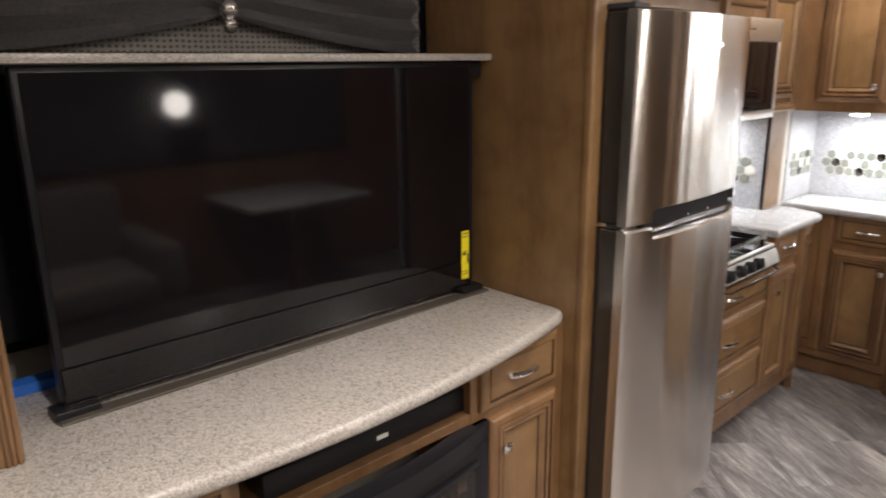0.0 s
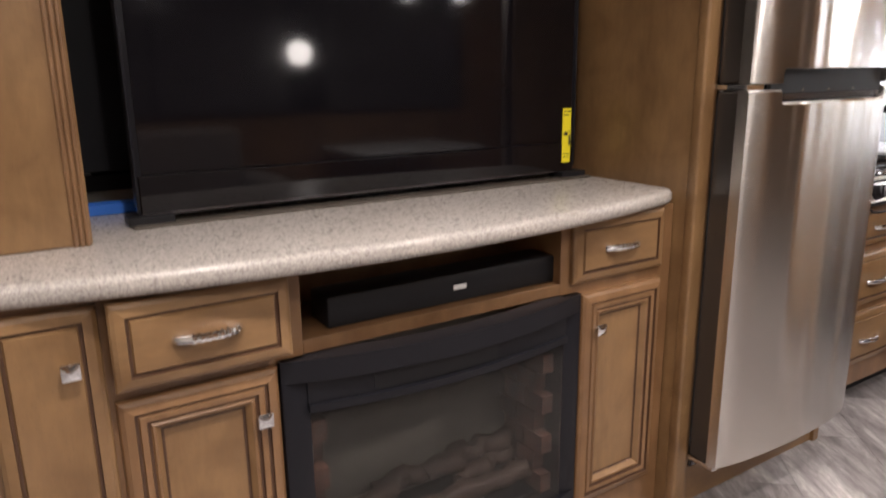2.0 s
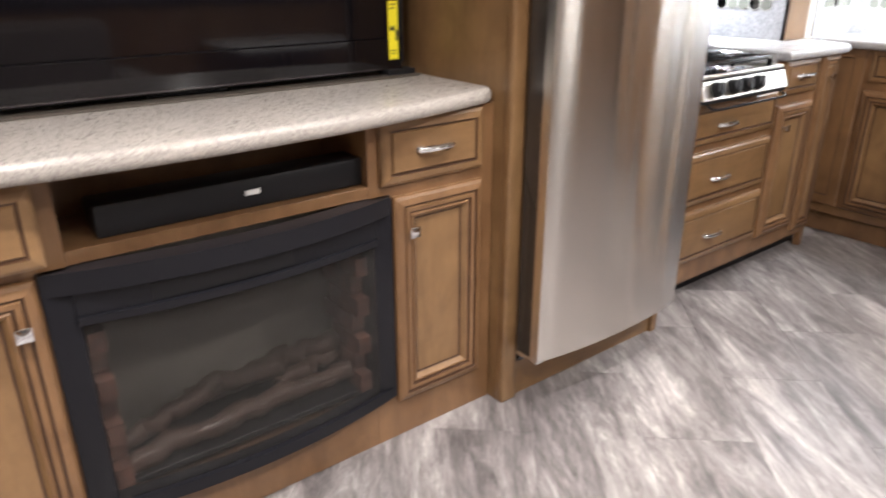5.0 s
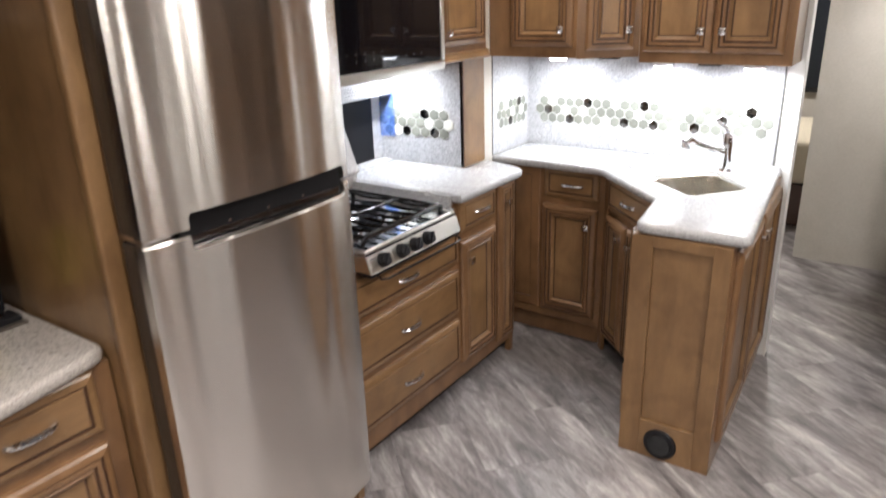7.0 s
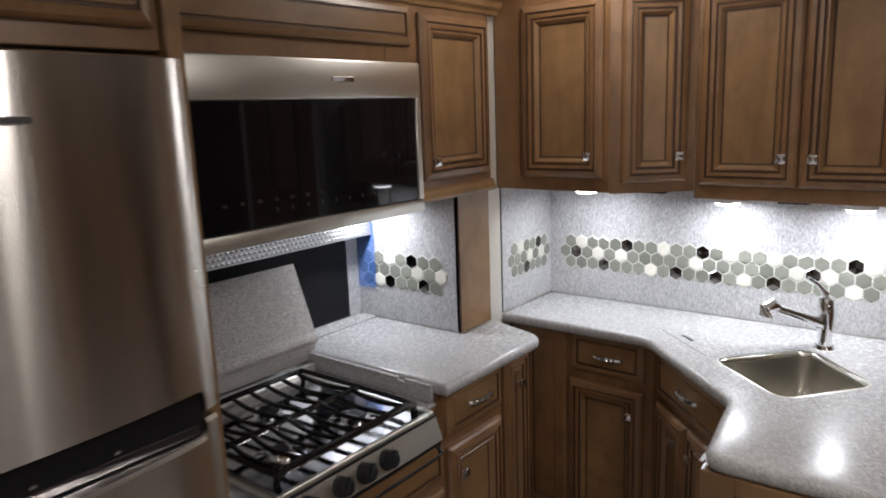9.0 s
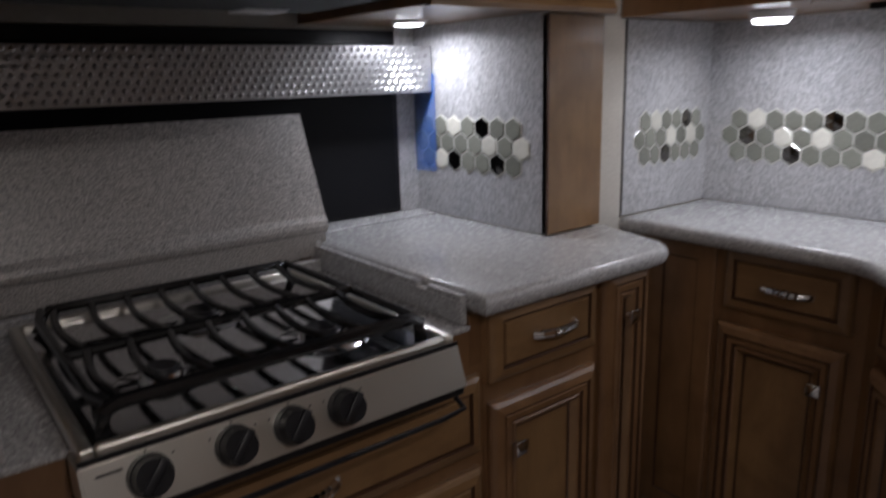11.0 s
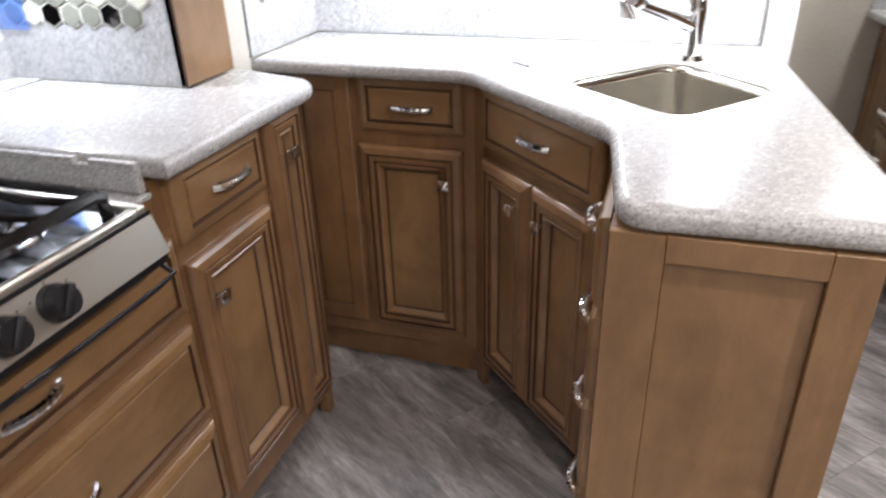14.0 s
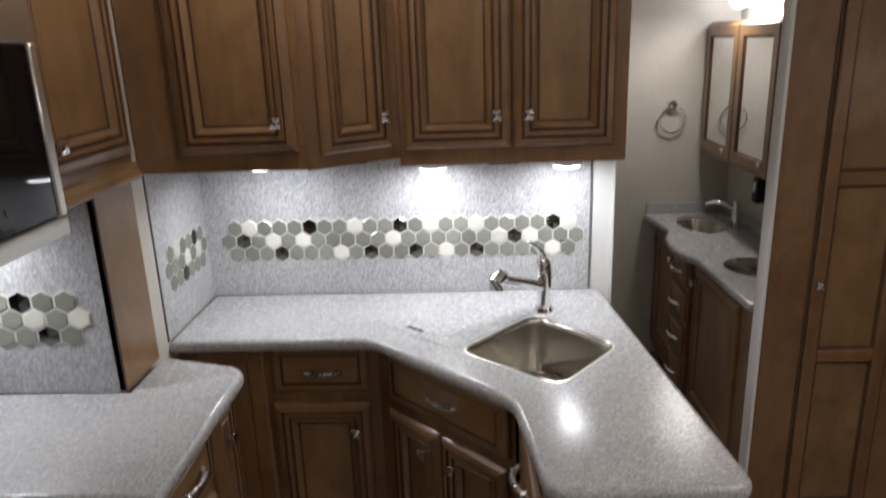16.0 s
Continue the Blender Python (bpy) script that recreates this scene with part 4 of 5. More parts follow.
def microwave():
    m = thing("microwave", pose(0.790, 0.150, 1.402), "stainless over-range microwave with black glass door, hung under the cabinet", "microwave")
    w, h = 0.752, 0.402
    block("body", (0, w, 0.03, 0.50, 0.012, h), DARK_SIDE, m, bev=0.003)
    bm = bmesh.new()
    box(bm, 0, w, 0, 0.03, h - 0.092, h, 0.005, 2)
    part("top_fascia", bm, STEEL_FLAT, m, "stainless upper band", True)
    bm = bmesh.new()
    box(bm, 0, w, 0, 0.03, 0.0, 0.034, 0.005, 2)
    part("bottom_rail", bm, STEEL_FLAT, m, "", True)
    bm = bmesh.new()
    box(bm, w - 0.022, w, 0, 0.03, 0.034, h - 0.092, 0.003)
    part("side_rail", bm, STEEL_FLAT, m, "", True)
    block("door_glass", (0, w - 0.023, 0.004, 0.03, 0.035, h - 0.093), DARK_GLASS, m, "black glass door", 0.002)
    block("badge", (0.43, 0.50, -0.002, 0.0, h - 0.052, h - 0.040), CHROME, m, "", 0.001)
    for k in range(9):
        block("key_mark", (0.24 + 0.045 * k, 0.243 + 0.045 * k, 0.0033, 0.004, 0.066, 0.076), GASKET, m, bev=0)
    for k in range(7):
        block("key_mark", (0.10 + 0.045 * k, 0.112 + 0.045 * k, 0.003, 0.004, 0.090, 0.098), DARK_SIDE, m, bev=0)
    block("grease_filter", (0.06, w - 0.06, 0.12, 0.44, 0.004, 0.0115), GASKET, m)
    block("light_lens", (w - 0.22, w - 0.13, 0.38, 0.46, 0.0, 0.0115), WHITE, m, "lamp lens under the microwave")
    for k in range(24):
        block("vent_slot", (0.05 + 0.028 * k, 0.066 + 0.028 * k, 0.045, 0.085, 0.004, 0.0115), BLACK, m, bev=0)


microwave()


def upper_slide():
    c = thing("upper_cabinet", pose(0, 0.290, 0), "maple wall cabinet with lift-up panel above the microwave", "cabinet")
    carcass(c, 0.744, 1.560, 0, 0.50, 1.80, 2.09)
    bm = bmesh.new()
    rings_panel(bm, 0.79, 1.660, 1.864, 1.978, DRAWER_RIM)
    part("lift_panel", bm, [MAPLE_X, GLAZE], c)
    c = thing("upper_cabinet", pose(0, 0.290, 0), "maple wall cabinet with one glazed-moulding door", "cabinet")
    carcass(c, 1.5605, 2.076, 0, 0.50, 1.400, 2.09)
    door_leaf(c, 1.700, 2.052, 1.463, 1.962, (1.738, 1.522))
    bm = bmesh.new()
    prof = [(-0.0005, 0.0), (-0.016, 0.0), (-0.020, 0.010), (-0.012, 0.022), (-0.010, 0.034), (-0.0005, 0.040)]
    s0 = [bm.verts.new((1.5605, y, 1.398 + z)) for y, z in prof]
    s1 = [bm.verts.new((2.080, y, 1.398 + z)) for y, z in prof]
    for k in range(len(prof) - 1):
        bm.faces.new((s0[k], s1[k], s1[k + 1], s0[k + 1]))
    bm.faces.new(s0)
    bm.faces.new(s1[::-1])
    part("light_rail", bm, MAPLE_X, c)


upper_slide()


def moulding(name, x0, x1, y, z0, label):
    bm = bmesh.new()
    prof = [(0.02, 0), (-0.006, 0), (-0.010, 0.012), (-0.022, 0.022), (-0.026, 0.038), (-0.040, 0.050), (-0.044, 0.060), (0.02, 0.060)]
    s0 = [bm.verts.new((x0, y + py, z0 + pz)) for py, pz in prof]
    s1 = [bm.verts.new((x1, y + py, z0 + pz)) for py, pz in prof]
    for k in range(len(prof)):
        j = (k + 1) % len(prof)
        bm.faces.new((s0[k], s1[k], s1[j], s0[j]))
    bm.faces.new(s0)
    bm.faces.new(s1[::-1])
    return tagged(part(name, bm, MAPLE_X), label, "moulding", kind="structure")


moulding("crown_trim", 0.744, 2.128, 0.289, 1.985, "stepped maple crown moulding on the wall cabinets")

# ---- sink corner ----
# back run, faces -x
R = -90


def sink_run():
    c = thing("base_cabinet", pose(2.222, 0.32, 0, 0, 0, R), "maple base cabinet with drawer and door under the sink worktop", "cabinet")
    carcass(c, 0, 0.580, 0, 0.32, 0.10, 0.879)
    block("plinth", (0, 0.580, 0.030, 0.05, 0.0, 0.10), CABIN, c)
    drawer_front(c, 0.272, 0.548, 0.742, 0.884, centre=(0.417, 0.808))
    door_leaf(c, 0.262, 0.545, 0.145, 0.704, (0.499, 0.617))
    bm = bmesh.new()
    rings_panel(bm, 0.06, 0.245, 0.145, 0.884, [(0, 0, 0), (0, -0.006, 0), (0.006, -0.008, 0), (0.045, -0.008, 0), (0.048, -0.003, 1), (0.05, -0.003, 1)])
    part("filler_panel", bm, [CABIN, GLAZE], c)
    # diagonal cabinet
    a, b = Vector((2.218, -0.268)), Vector((1.868, -0.622))
    d = b - a
    L = d.length
    c = thing("sink_cabinet", pose(a.x, a.y, 0, 0, 0, math.degrees(math.atan2(d.y, d.x))), "diagonal maple sink cabinet with wide drawer front and two doors", "cabinet")
    bm = bmesh.new()
    for z0, z1 in ((0.085, 0.879),):
        vs = []
        for x, y in ((0.004, 0.0), (L - 0.004, 0.0), (L - 0.03, 0.02), (0.03, 0.02)):
            vs.append((x, y))
        extrude_outline(bm, vs, z0, z1)
    part("body", bm, CABIN, c)
    block("toe_kick", (0.03, L - 0.03, 0.06, 0.07, 0.0, 0.085), BLACK, c)
    block("post", (-0.012, 0.03, -0.008, 0.01, 0.0, 0.879), CABIN, c)
    drawer_front(c, 0.04, L - 0.02, 0.735, 0.882, -0.002)
    door_leaf(c, 0.035, L / 2 - 0.003, 0.10, 0.704, (L / 2 - 0.058, 0.632), -0.002)
    door_leaf(c, L / 2 + 0.003, L - 0.02, 0.10, 0.704, (L / 2 + 0.052, 0.632), -0.002)


sink_run()


def peninsula():
    c = thing("peninsula_cabinet", pose(1.512, -0.980, 0), "maple peninsula cabinet with framed end panel, four drawers and two doors", "cabinet")
    L, wd = 1.030, 0.335
    bm = bmesh.new()
    extrude_outline(bm, [(0, 0), (0.345, 0.015), (0.345, wd - 0.004), (0, wd)], 0.0, 0.879)
    part("body", bm, CABIN, c)
    bm = bmesh.new()
    extrude_outline(bm, [(0.3455, 0.0152), (L, 0.045), (L, 0.30), (0.70, 0.30), (0.352, wd - 0.006)], 0.0, 0.70)
    part("rear_body", bm, CABIN, c)
    bm = bmesh.new()
    extrude_outline(bm, [(0.3455, 0.0152), (L, 0.045), (L, 0.060), (0.3455, 0.030)], 0.7005, 0.879)
    part("rear_rail", bm, CABIN, c)
    # framed end, faces -x
    e = pose(0, wd, 0, 0, 0, -90)
    for nm, dims in (("stile", (0.0, 0.075, -0.016, 0, 0, 0.879)), ("stile", (wd - 0.060, wd, -0.016, 0, 0, 0.879)), ("rail", (0.075, wd - 0.060, -0.016, 0, 0.838, 0.879)), ("rail", (0.075, wd - 0.060, -0.016, 0, 0.0, 0.155))):
        block(nm, dims, MAPLE, c, m=e)
    block("end_panel", (0.075, wd - 0.060, -0.003, 0, 0.155, 0.838), MAPLE, c, m=e)
    v = thing("floor_vent", pose(1.4955, -0.802, 0.070, 0, 0, -90), "round black plastic heating vent in the peninsula's end", "vent")
    bm = bmesh.new()
    disc(bm, (0, 0, 0), 0.062, 0, 0.058, -0.008, 32, "y")
    part("flange", bm, BLACK, v, smooth=True)
    bm = bmesh.new()
    disc(bm, (0, 0, 0), 0.044, -0.008, 0.042, -0.014, 32, "y")
    part("collar", bm, BLACK, v, smooth=True)
    for k in range(-3, 4):
        ww = math.sqrt(0.040 ** 2 - (k * 0.011) ** 2)
        block("slat", (-ww, ww, -0.018, -0.0145, k * 0.011 - 0.003, k * 0.011 + 0.003), GASKET, v, bev=0.0005)
    # drawers towards the stove, face +y
    q = pose(0.350, wd, 0, 0, 0, 180)
    for z0, z1 in ((0.735, 0.882), (0.560, 0.715), (0.370, 0.540), (0.130, 0.350)):
        d = drawer_front(c, 0.020, 0.335, z0, z1)
        d.matrix_basis = q @ pose(0, -0.002, 0)
    # doors towards the hall, face -y
    q = pose(0, -0.0, 0, 0, 0, math.degrees(math.atan2(0.045, L)))
    for x0, x1, kx in ((0.05, 0.50, 0.465), (0.512, 0.97, 0.547)):
        d = door_leaf(c, x0, x1, 0.11, 0.850, (kx, 0.775))
        d.matrix_basis = q


peninsula()

# worktop with the sink hole
inner, diag2 = (2.172, -0.246), (1.822, -0.610)
pen_l, pen_r = (1.488, -0.652), (1.500, -1.030)
back_r, back_l, left_f = (2.545, -0.930), (2.545, 0.318), (2.172, 0.318)
pts = [left_f] + rounded_corner(inner, left_f, diag2, 0.05) + rounded_corner(diag2, inner, pen_l, 0.035)
pts += rounded_corner(pen_l, diag2, pen_r, 0.05) + rounded_corner(pen_r, pen_l, back_r, 0.05) + [back_r, back_l]
sink_c = [(2.089, -0.482), (1.882, -0.722), (2.108, -0.908), (2.328, -0.701)]


def rounded_poly(corners, r, n=6):
    out = []
    for i in range(len(corners)):
        out += rounded_corner(corners[i], corners[i - 1], corners[(i + 1) % len(corners)], r, n)
    return out


hole = rounded_poly(sink_c, 0.055)
slab_rounded("sink_worktop", pts, 0.881, 0.920, KITCHEN_TOP, hole=hole)
tagged(bpy.data.objects["sink_worktop"], "pale grey speckled L-shaped laminate worktop with cut-out sink", "worktop")


def sink():
    s = thing("kitchen_sink", pose(0, 0, 0.9), "brushed stainless undermount sink with drain", "sink")
    bm = bmesh.new()
    cx = sum(p[0] for p in hole) / len(hole)
    cy = sum(p[1] for p in hole) / len(hole)
    rings = []
    for k, z in ((1.0, 0.016), (0.99, 0.0), (0.965, -0.12), (0.93, -0.148), (0.86, -0.158), (0.12, -0.166)):
        rings.append([bm.verts.new((cx + (x - cx) * k, cy + (y - cy) * k, z)) for x, y in hole])
    for a, b in zip(rings, rings[1:]):
        for i in range(len(hole)):
            j = (i + 1) % len(hole)
            bm.faces.new((a[i], a[j], b[j], b[i]))
    bm.faces.new(rings[-1])
    bowl = part("bowl", bm, SINK, s, smooth=True)
    bowl.modifiers.new("thick", "SOLIDIFY").thickness = 0.003
    bm = bmesh.new()
    outer = [bm.verts.new((cx + (x - cx) * 1.012, cy + (y - cy) * 1.012, 0.0206)) for x, y in hole]
    inner_ring = [bm.verts.new((cx + (x - cx) * 0.985, cy + (y - cy) * 0.985, 0.0212)) for x, y in hole]
    low = [bm.verts.new((cx + (x - cx) * 0.982, cy + (y - cy) * 0.982, 0.004)) for x, y in hole]
    for i in range(len(hole)):
        j = (i + 1) % len(hole)
        bm.faces.new((outer[i], outer[j], inner_ring[j], inner_ring[i]))
        bm.faces.new((inner_ring[i], inner_ring[j], low[j], low[i]))
    part("rim", bm, STEEL_FLAT, s, "bright thin rim", True)
    bm = bmesh.new()
    disc(bm, (cx, cy, -0.166), 0.042, 0, 0.038, 0.004, 28)
    part("drain", bm, CHROME, s, smooth=True)
    bm = bmesh.new()
    disc(bm, (cx, cy, -0.161), 0.026, 0, 0.022, 0.004, 28)
    part("strainer", bm, BLACK_SATIN, s, smooth=True)


sink()


def faucet():
    f = thing("kitchen_faucet", pose(2.362, -0.735, 0.920, 0, 0, 128), "polished chrome pull-out kitchen faucet behind the sink", "faucet")
    bm = bmesh.new()
    disc(bm, (0, 0, 0), 0.030, 0, 0.027, 0.010, 24)
    part("base", bm, CHROME, f, smooth=True)
    bm = bmesh.new()
    tube(bm, [(0, 0, 0.008), (0, 0, 0.06), (0, 0, 0.11), (0.004, 0, 0.15), (0.010, 0, 0.165)], [0.022, 0.021, 0.024, 0.023, 0.012], 16)
    part("column", bm, CHROME, f, smooth=True)
    bm = bmesh.new()
    tube(bm, [(0.0, 0, 0.070), (0.05, 0, 0.092), (0.10, 0, 0.112), (0.15, 0, 0.130)], [0.017, 0.016, 0.014, 0.014], 14)
    part("spout", bm, CHROME, f, smooth=True)
    bm = bmesh.new()
    tube(bm, [(0.145, 0, 0.134), (0.165, 0, 0.142), (0.180, 0, 0.132), (0.184, 0, 0.108)], [0.014, 0.023, 0.025, 0.021], 16)
    part("spray_head", bm, CHROME, f, smooth=True)
    bm = bmesh.new()
    tube(bm, [(0.0, 0, 0.145), (0.006, 0.0, 0.172), (0.030, 0.0, 0.200), (0.062, 0.0, 0.222)], [0.014, 0.010, 0.007, 0.006], 12)
    part("lever", bm, CHROME, f, smooth=True)


faucet()


def sink_cover():
    """A flush lift-out panel beside the sink, outlined by a thin dark seam."""
    c = thing("sink_cover", pose(0, 0, 0.920), "flush speckled laminate cover panel beside the sink with dark seam", "cover")
    a, b, e, d = (2.093, -0.472), (2.296, -0.240), (2.528, -0.455), (2.327, -0.688)
    outline = [a] + rounded_corner(b, a, e, 0.030) + [e, d]
    bm = bmesh.new()
    extrude_outline(bm, outline[::-1], 0.0004, 0.0009)
    part("panel", bm, KITCHEN_TOP, c)
    cx, cy = (a[0] + e[0]) / 2, (a[1] + e[1]) / 2
    bm = bmesh.new()
    extrude_outline(bm, [(cx + (x - cx) * 1.007, cy + (y - cy) * 1.007) for x, y in outline][::-1], 0.0002, 0.0005)
    part("seam", bm, EDGE_STRIP, c, "thin dark joint")


sink_cover()
tagged(block("worktop_slit", (-0.030, 0.030, -0.005, 0.005, 0, 0.0015), BLACK, m=pose(2.233, -0.362, 0.9206, 0, 0, 48.7)), "small dark slot plate on the worktop", "plate")

# backsplash behind the sink
structure("splash_back", (2.5405, 2.5448, -0.893, 0.318, 0.921, 1.392), SPLASH, "grey pressed backsplash panel behind the sink", "backsplash")
structure("splash_return", (2.176, 2.5403, 0.3165, 0.3215, 0.921, 1.392), SPLASH, "grey pressed backsplash panel on the return wall", "backsplash")
structure("splash_strip", (2.172, 2.176, 0.3145, 0.3222, 0.921, 1.392), EDGE_STRIP, "thin dark strip at the backsplash edge", "trim")
structure("splash_strip_end", (2.537, 2.5448, -0.898, -0.893, 0.921, 1.345), EDGE_STRIP, "thin dark strip at the backsplash end", "trim")
structure("wall_end_trim", (2.536, 2.606, -0.968, -0.9625, 0.0, 2.28), WHITE_TRIM, "white vinyl trim at the partition's end", "trim")


def upper_run():
    c = thing("upper_cabinet", pose(2.150, 0.316, 0, 0, 0, R), "deep maple wall cabinet above the worktop corner", "cabinet")
    carcass(c, 0.0, 0.436, 0.0, 0.388, 1.394, 2.10)
    door_leaf(c, 0.118, 0.418, 1.440, 2.005, (0.372, 1.515))
    # angled slim cabinet between the deep and the shallow one
    a, b = Vector((2.150, -0.1205)), Vector((2.322, -0.3355))
    d = b - a
    L = d.length
    c = thing("upper_cabinet", pose(a.x, a.y, 0, 0, 0, math.degrees(math.atan2(d.y, d.x))), "slim angled maple wall cabinet between two wider ones", "cabinet")
    bm = bmesh.new()
    extrude_outline(bm, [(0.0, 0.0), (L, 0.0), (L - 0.02, 0.10), (0.02, 0.10)], 1.391, 2.10)
    part("body", bm, CABIN, c)
    door_leaf(c, 0.036, L - 0.030, 1.425, 2.005, (L - 0.062, 1.508))
    c = thing("upper_cabinet", pose(2.322, -0.336, 0, 0, 0, R), "two-door maple wall cabinet above the sink", "cabinet")
    carcass(c, 0.0, 0.612, 0.0, 0.216, 1.367, 2.10)
    door_leaf(c, 0.014, 0.302, 1.412, 2.005, (0.262, 1.500))
    door_leaf(c, 0.308, 0.578, 1.412, 2.005, (0.346, 1.500))


upper_run()


def puck(x, y, z, r, mat, label, drop=1.0):
    p = thing("puck_lamp", pose(x, y, z), label, "lamp", "round recessed lamps")
    bm = bmesh.new()
    disc(bm, (0, 0, 0), r * 1.25, 0.0, r * 1.15, -0.007 * drop, 28)
    part("ring", bm, WHITE, p, smooth=True)
    bm = bmesh.new()
    disc(bm, (0, 0, 0), r, -0.0072 * drop, r * 0.9, -0.0105 * drop, 28)
    part("lens", bm, mat, p, "lit lens", True)


for x, y, z in UNDER_SPOTS:
    puck(x, y, z, 0.039, LED_COOL, "small lit round lamp under the wall cabinet", 2.4)
puck(1.76, 0.62, 1.3998, 0.034, LED_COOL, "small lit round lamp under the corner wall cabinet")
for x, y in CEILING_SPOTS:
    puck(x, y, 2.28, 0.05, LED_WARM, "lit round lamp assumed in the ceiling, out of view")
for x, y, z in ((2.40, -0.62, 1.367), (2.33, -0.20, 1.391)):
    tagged(block("switch_box", (x - 0.02, x + 0.02, y - 0.045, y + 0.045, z - 0.013, z - 0.0005), BLACK), "small black box under the wall cabinet", "switch")

# ---- washroom and closet beyond the doorway ----


def vanity():
    v = thing("vanity_cabinet", pose(2.72, -1.500, 0, 0, 0, 180), "maple vanity cabinet with four small drawers and doors", "vanity")
    carcass(v, -1.28, 0.0, 0, 0.34, 0.06, 0.655)
    block("top_rail", (-1.28, 0.0, 0, 0.02, 0.6555, 0.754), CABIN, v)
    block("toe_kick", (-1.26, -0.02, 0.05, 0.07, 0, 0.06), BLACK, v)
    door_leaf(v, -0.60, -0.10, 0.10, 0.735, (-0.56, 0.66))
    for z0, z1 in ((0.612, 0.745), (0.448, 0.592), (0.284, 0.428), (0.10, 0.264)):
        drawer_front(v, -0.825, -0.625, z0, z1, -0.03)
    block("stack_body", (-0.835, -0.615, -0.03, 0.0, 0.08, 0.754), CABIN, v)
    door_leaf(v, -1.25, -0.86, 0.10, 0.735, (-0.90, 0.66))
    t = [(2.70, -1.847), (4.015, -1.847), (4.015, -1.43), (3.72, -1.47), (3.65, -1.455), (3.58, -1.425), (3.50, -1.41), (3.38, -1.41), (3.30, -1.425), (3.22, -1.46), (2.70, -1.475)]
    holes = [(3.78 + 0.17 * math.cos(a), -1.65 + 0.11 * math.sin(a)) for a in (2 * math.pi * k / 28 for k in range(28))]
    o = slab_rounded("vanity_worktop", t, 0.755, 0.79, KITCHEN_TOP, 0.012, hole=holes)
    tagged(o, "grey speckled vanity worktop with curved front", "worktop")
    for cx in (3.78, ):
        b = thing("wash_basin", pose(cx, -1.65, 0.782), "oval stainless wash basin set in the vanity", "basin")
        bm = bmesh.new()
        rings = []
        for k, z in ((1.0, 0.0), (0.95, -0.04), (0.75, -0.09), (0.3, -0.11)):
            rings.append([bm.verts.new((0.172 * k * math.cos(a), 0.112 * k * math.sin(a), z)) for a in (2 * math.pi * i / 28 for i in range(28))])
        for a, bb in zip(rings, rings[1:]):
            for i in range(28):
                bm.faces.new((a[i], a[(i + 1) % 28], bb[(i + 1) % 28], bb[i]))
        bm.faces.new(rings[-1])
        part("bowl", bm, SINK, b, smooth=True)
        f = thing("basin_faucet", pose(3.70, -1.785, 0.79, 0, 0, -28), "small chrome basin faucet on the vanity", "faucet")
        bm = bmesh.new()
        tube(bm, [(0, 0, 0), (0, 0, 0.07), (0, 0, 0.13)], [0.022, 0.02, 0.019], 14)
        part("column", bm, CHROME, f, smooth=True)
        bm = bmesh.new()
        tube(bm, [(0, 0, 0.085), (0, 0.05, 0.112), (0, 0.10, 0.118), (0, 0.14, 0.104)], [0.015, 0.013, 0.012, 0.012], 12)
        part("spout", bm, CHROME, f, smooth=True)
    b = thing("wash_basin", pose(3.10, -1.66, 0.791), "round stainless basin rim in the vanity", "basin")
    bm = bmesh.new()
    disc(bm, (0, 0, 0), 0.13, 0, 0.12, 0.002, 28)
    part("bowl", bm, SINK, b, smooth=True)
    structure("splash_vanity_end", (4.004, 4.0185, -1.833, -1.44, 0.7905, 0.845), KITCHEN_TOP, "low grey upstand at the vanity's end", "backsplash")
    structure("splash_vanity", (2.70, 4.018, -1.849, -1.834, 0.7905, 0.845), KITCHEN_TOP, "low grey upstand behind the vanity", "backsplash")
    m = thing("mirror_cabinet", pose(4.005, -1.705, 1.115, 0, 0, 180), "maple mirror cabinet with two mirrored doors over the basin", "cabinet")
    carcass(m, 0, 0.84, 0, 0.142, 0, 0.62)
    for x0, x1, kx in ((0.012, 0.415, 0.375), (0.425, 0.828, 0.79)):
        bm = bmesh.new()
        rings_panel(bm, x0, x1, 0.012, 0.608, [(0, 0, 0), (0, -0.012, 0), (0.006, -0.018, 0), (0.05, -0.018, 0), (0.056, -0.010, 1), (0.06, -0.010, 1)], 2)
        d = part("door", bm, [CABIN, GLAZE, MIRROR], m, "mirrored door")
        k = new("knob", KNOB)
        k.parent = d
        k.matrix_basis = pose(kx, -0.018, 0.06)
    ring = thing("towel_ring", pose(4.018, -1.545, 1.345, 0, 0, -90), "chrome towel ring on the beige wall", "towel ring")
    bm = bmesh.new()
    disc(bm, (0, 0, 0), 0.028, 0, 0.022, -0.016, 20, "y")
    disc(bm, (0, 0, -0.012), 0.012, -0.016, 0.012, -0.03, 14, "y")
    part("mount", bm, CHROME, ring, smooth=True)
    bm = bmesh.new()
    tube(bm, [(0.064 * math.sin(a), -0.024, -0.072 + 0.064 * math.cos(a)) for a in (2 * math.pi * k / 32 for k in range(33))], 0.0045, 8, cap=False)
    part("ring", bm, CHROME, ring, smooth=True)
    sd = thing("soap_dispenser", pose(3.55, -1.849, 0.945, 0, 0, 180), "black wall-mounted soap dispenser by the basin", "dispenser")
    bm = bmesh.new()
    box(bm, -0.03, 0.03, -0.05, 0, 0, 0.115, 0.008, 2)
    part("body", bm, BLACK, sd, smooth=True)
    block("window", (-0.014, 0.014, -0.052, -0.05, 0.05, 0.095), WHITE, sd)
    vl = thing("vanity_light", pose(3.60, -1.849, 1.83), "bar of lit frosted bulbs above the mirror cabinet", "lamp")
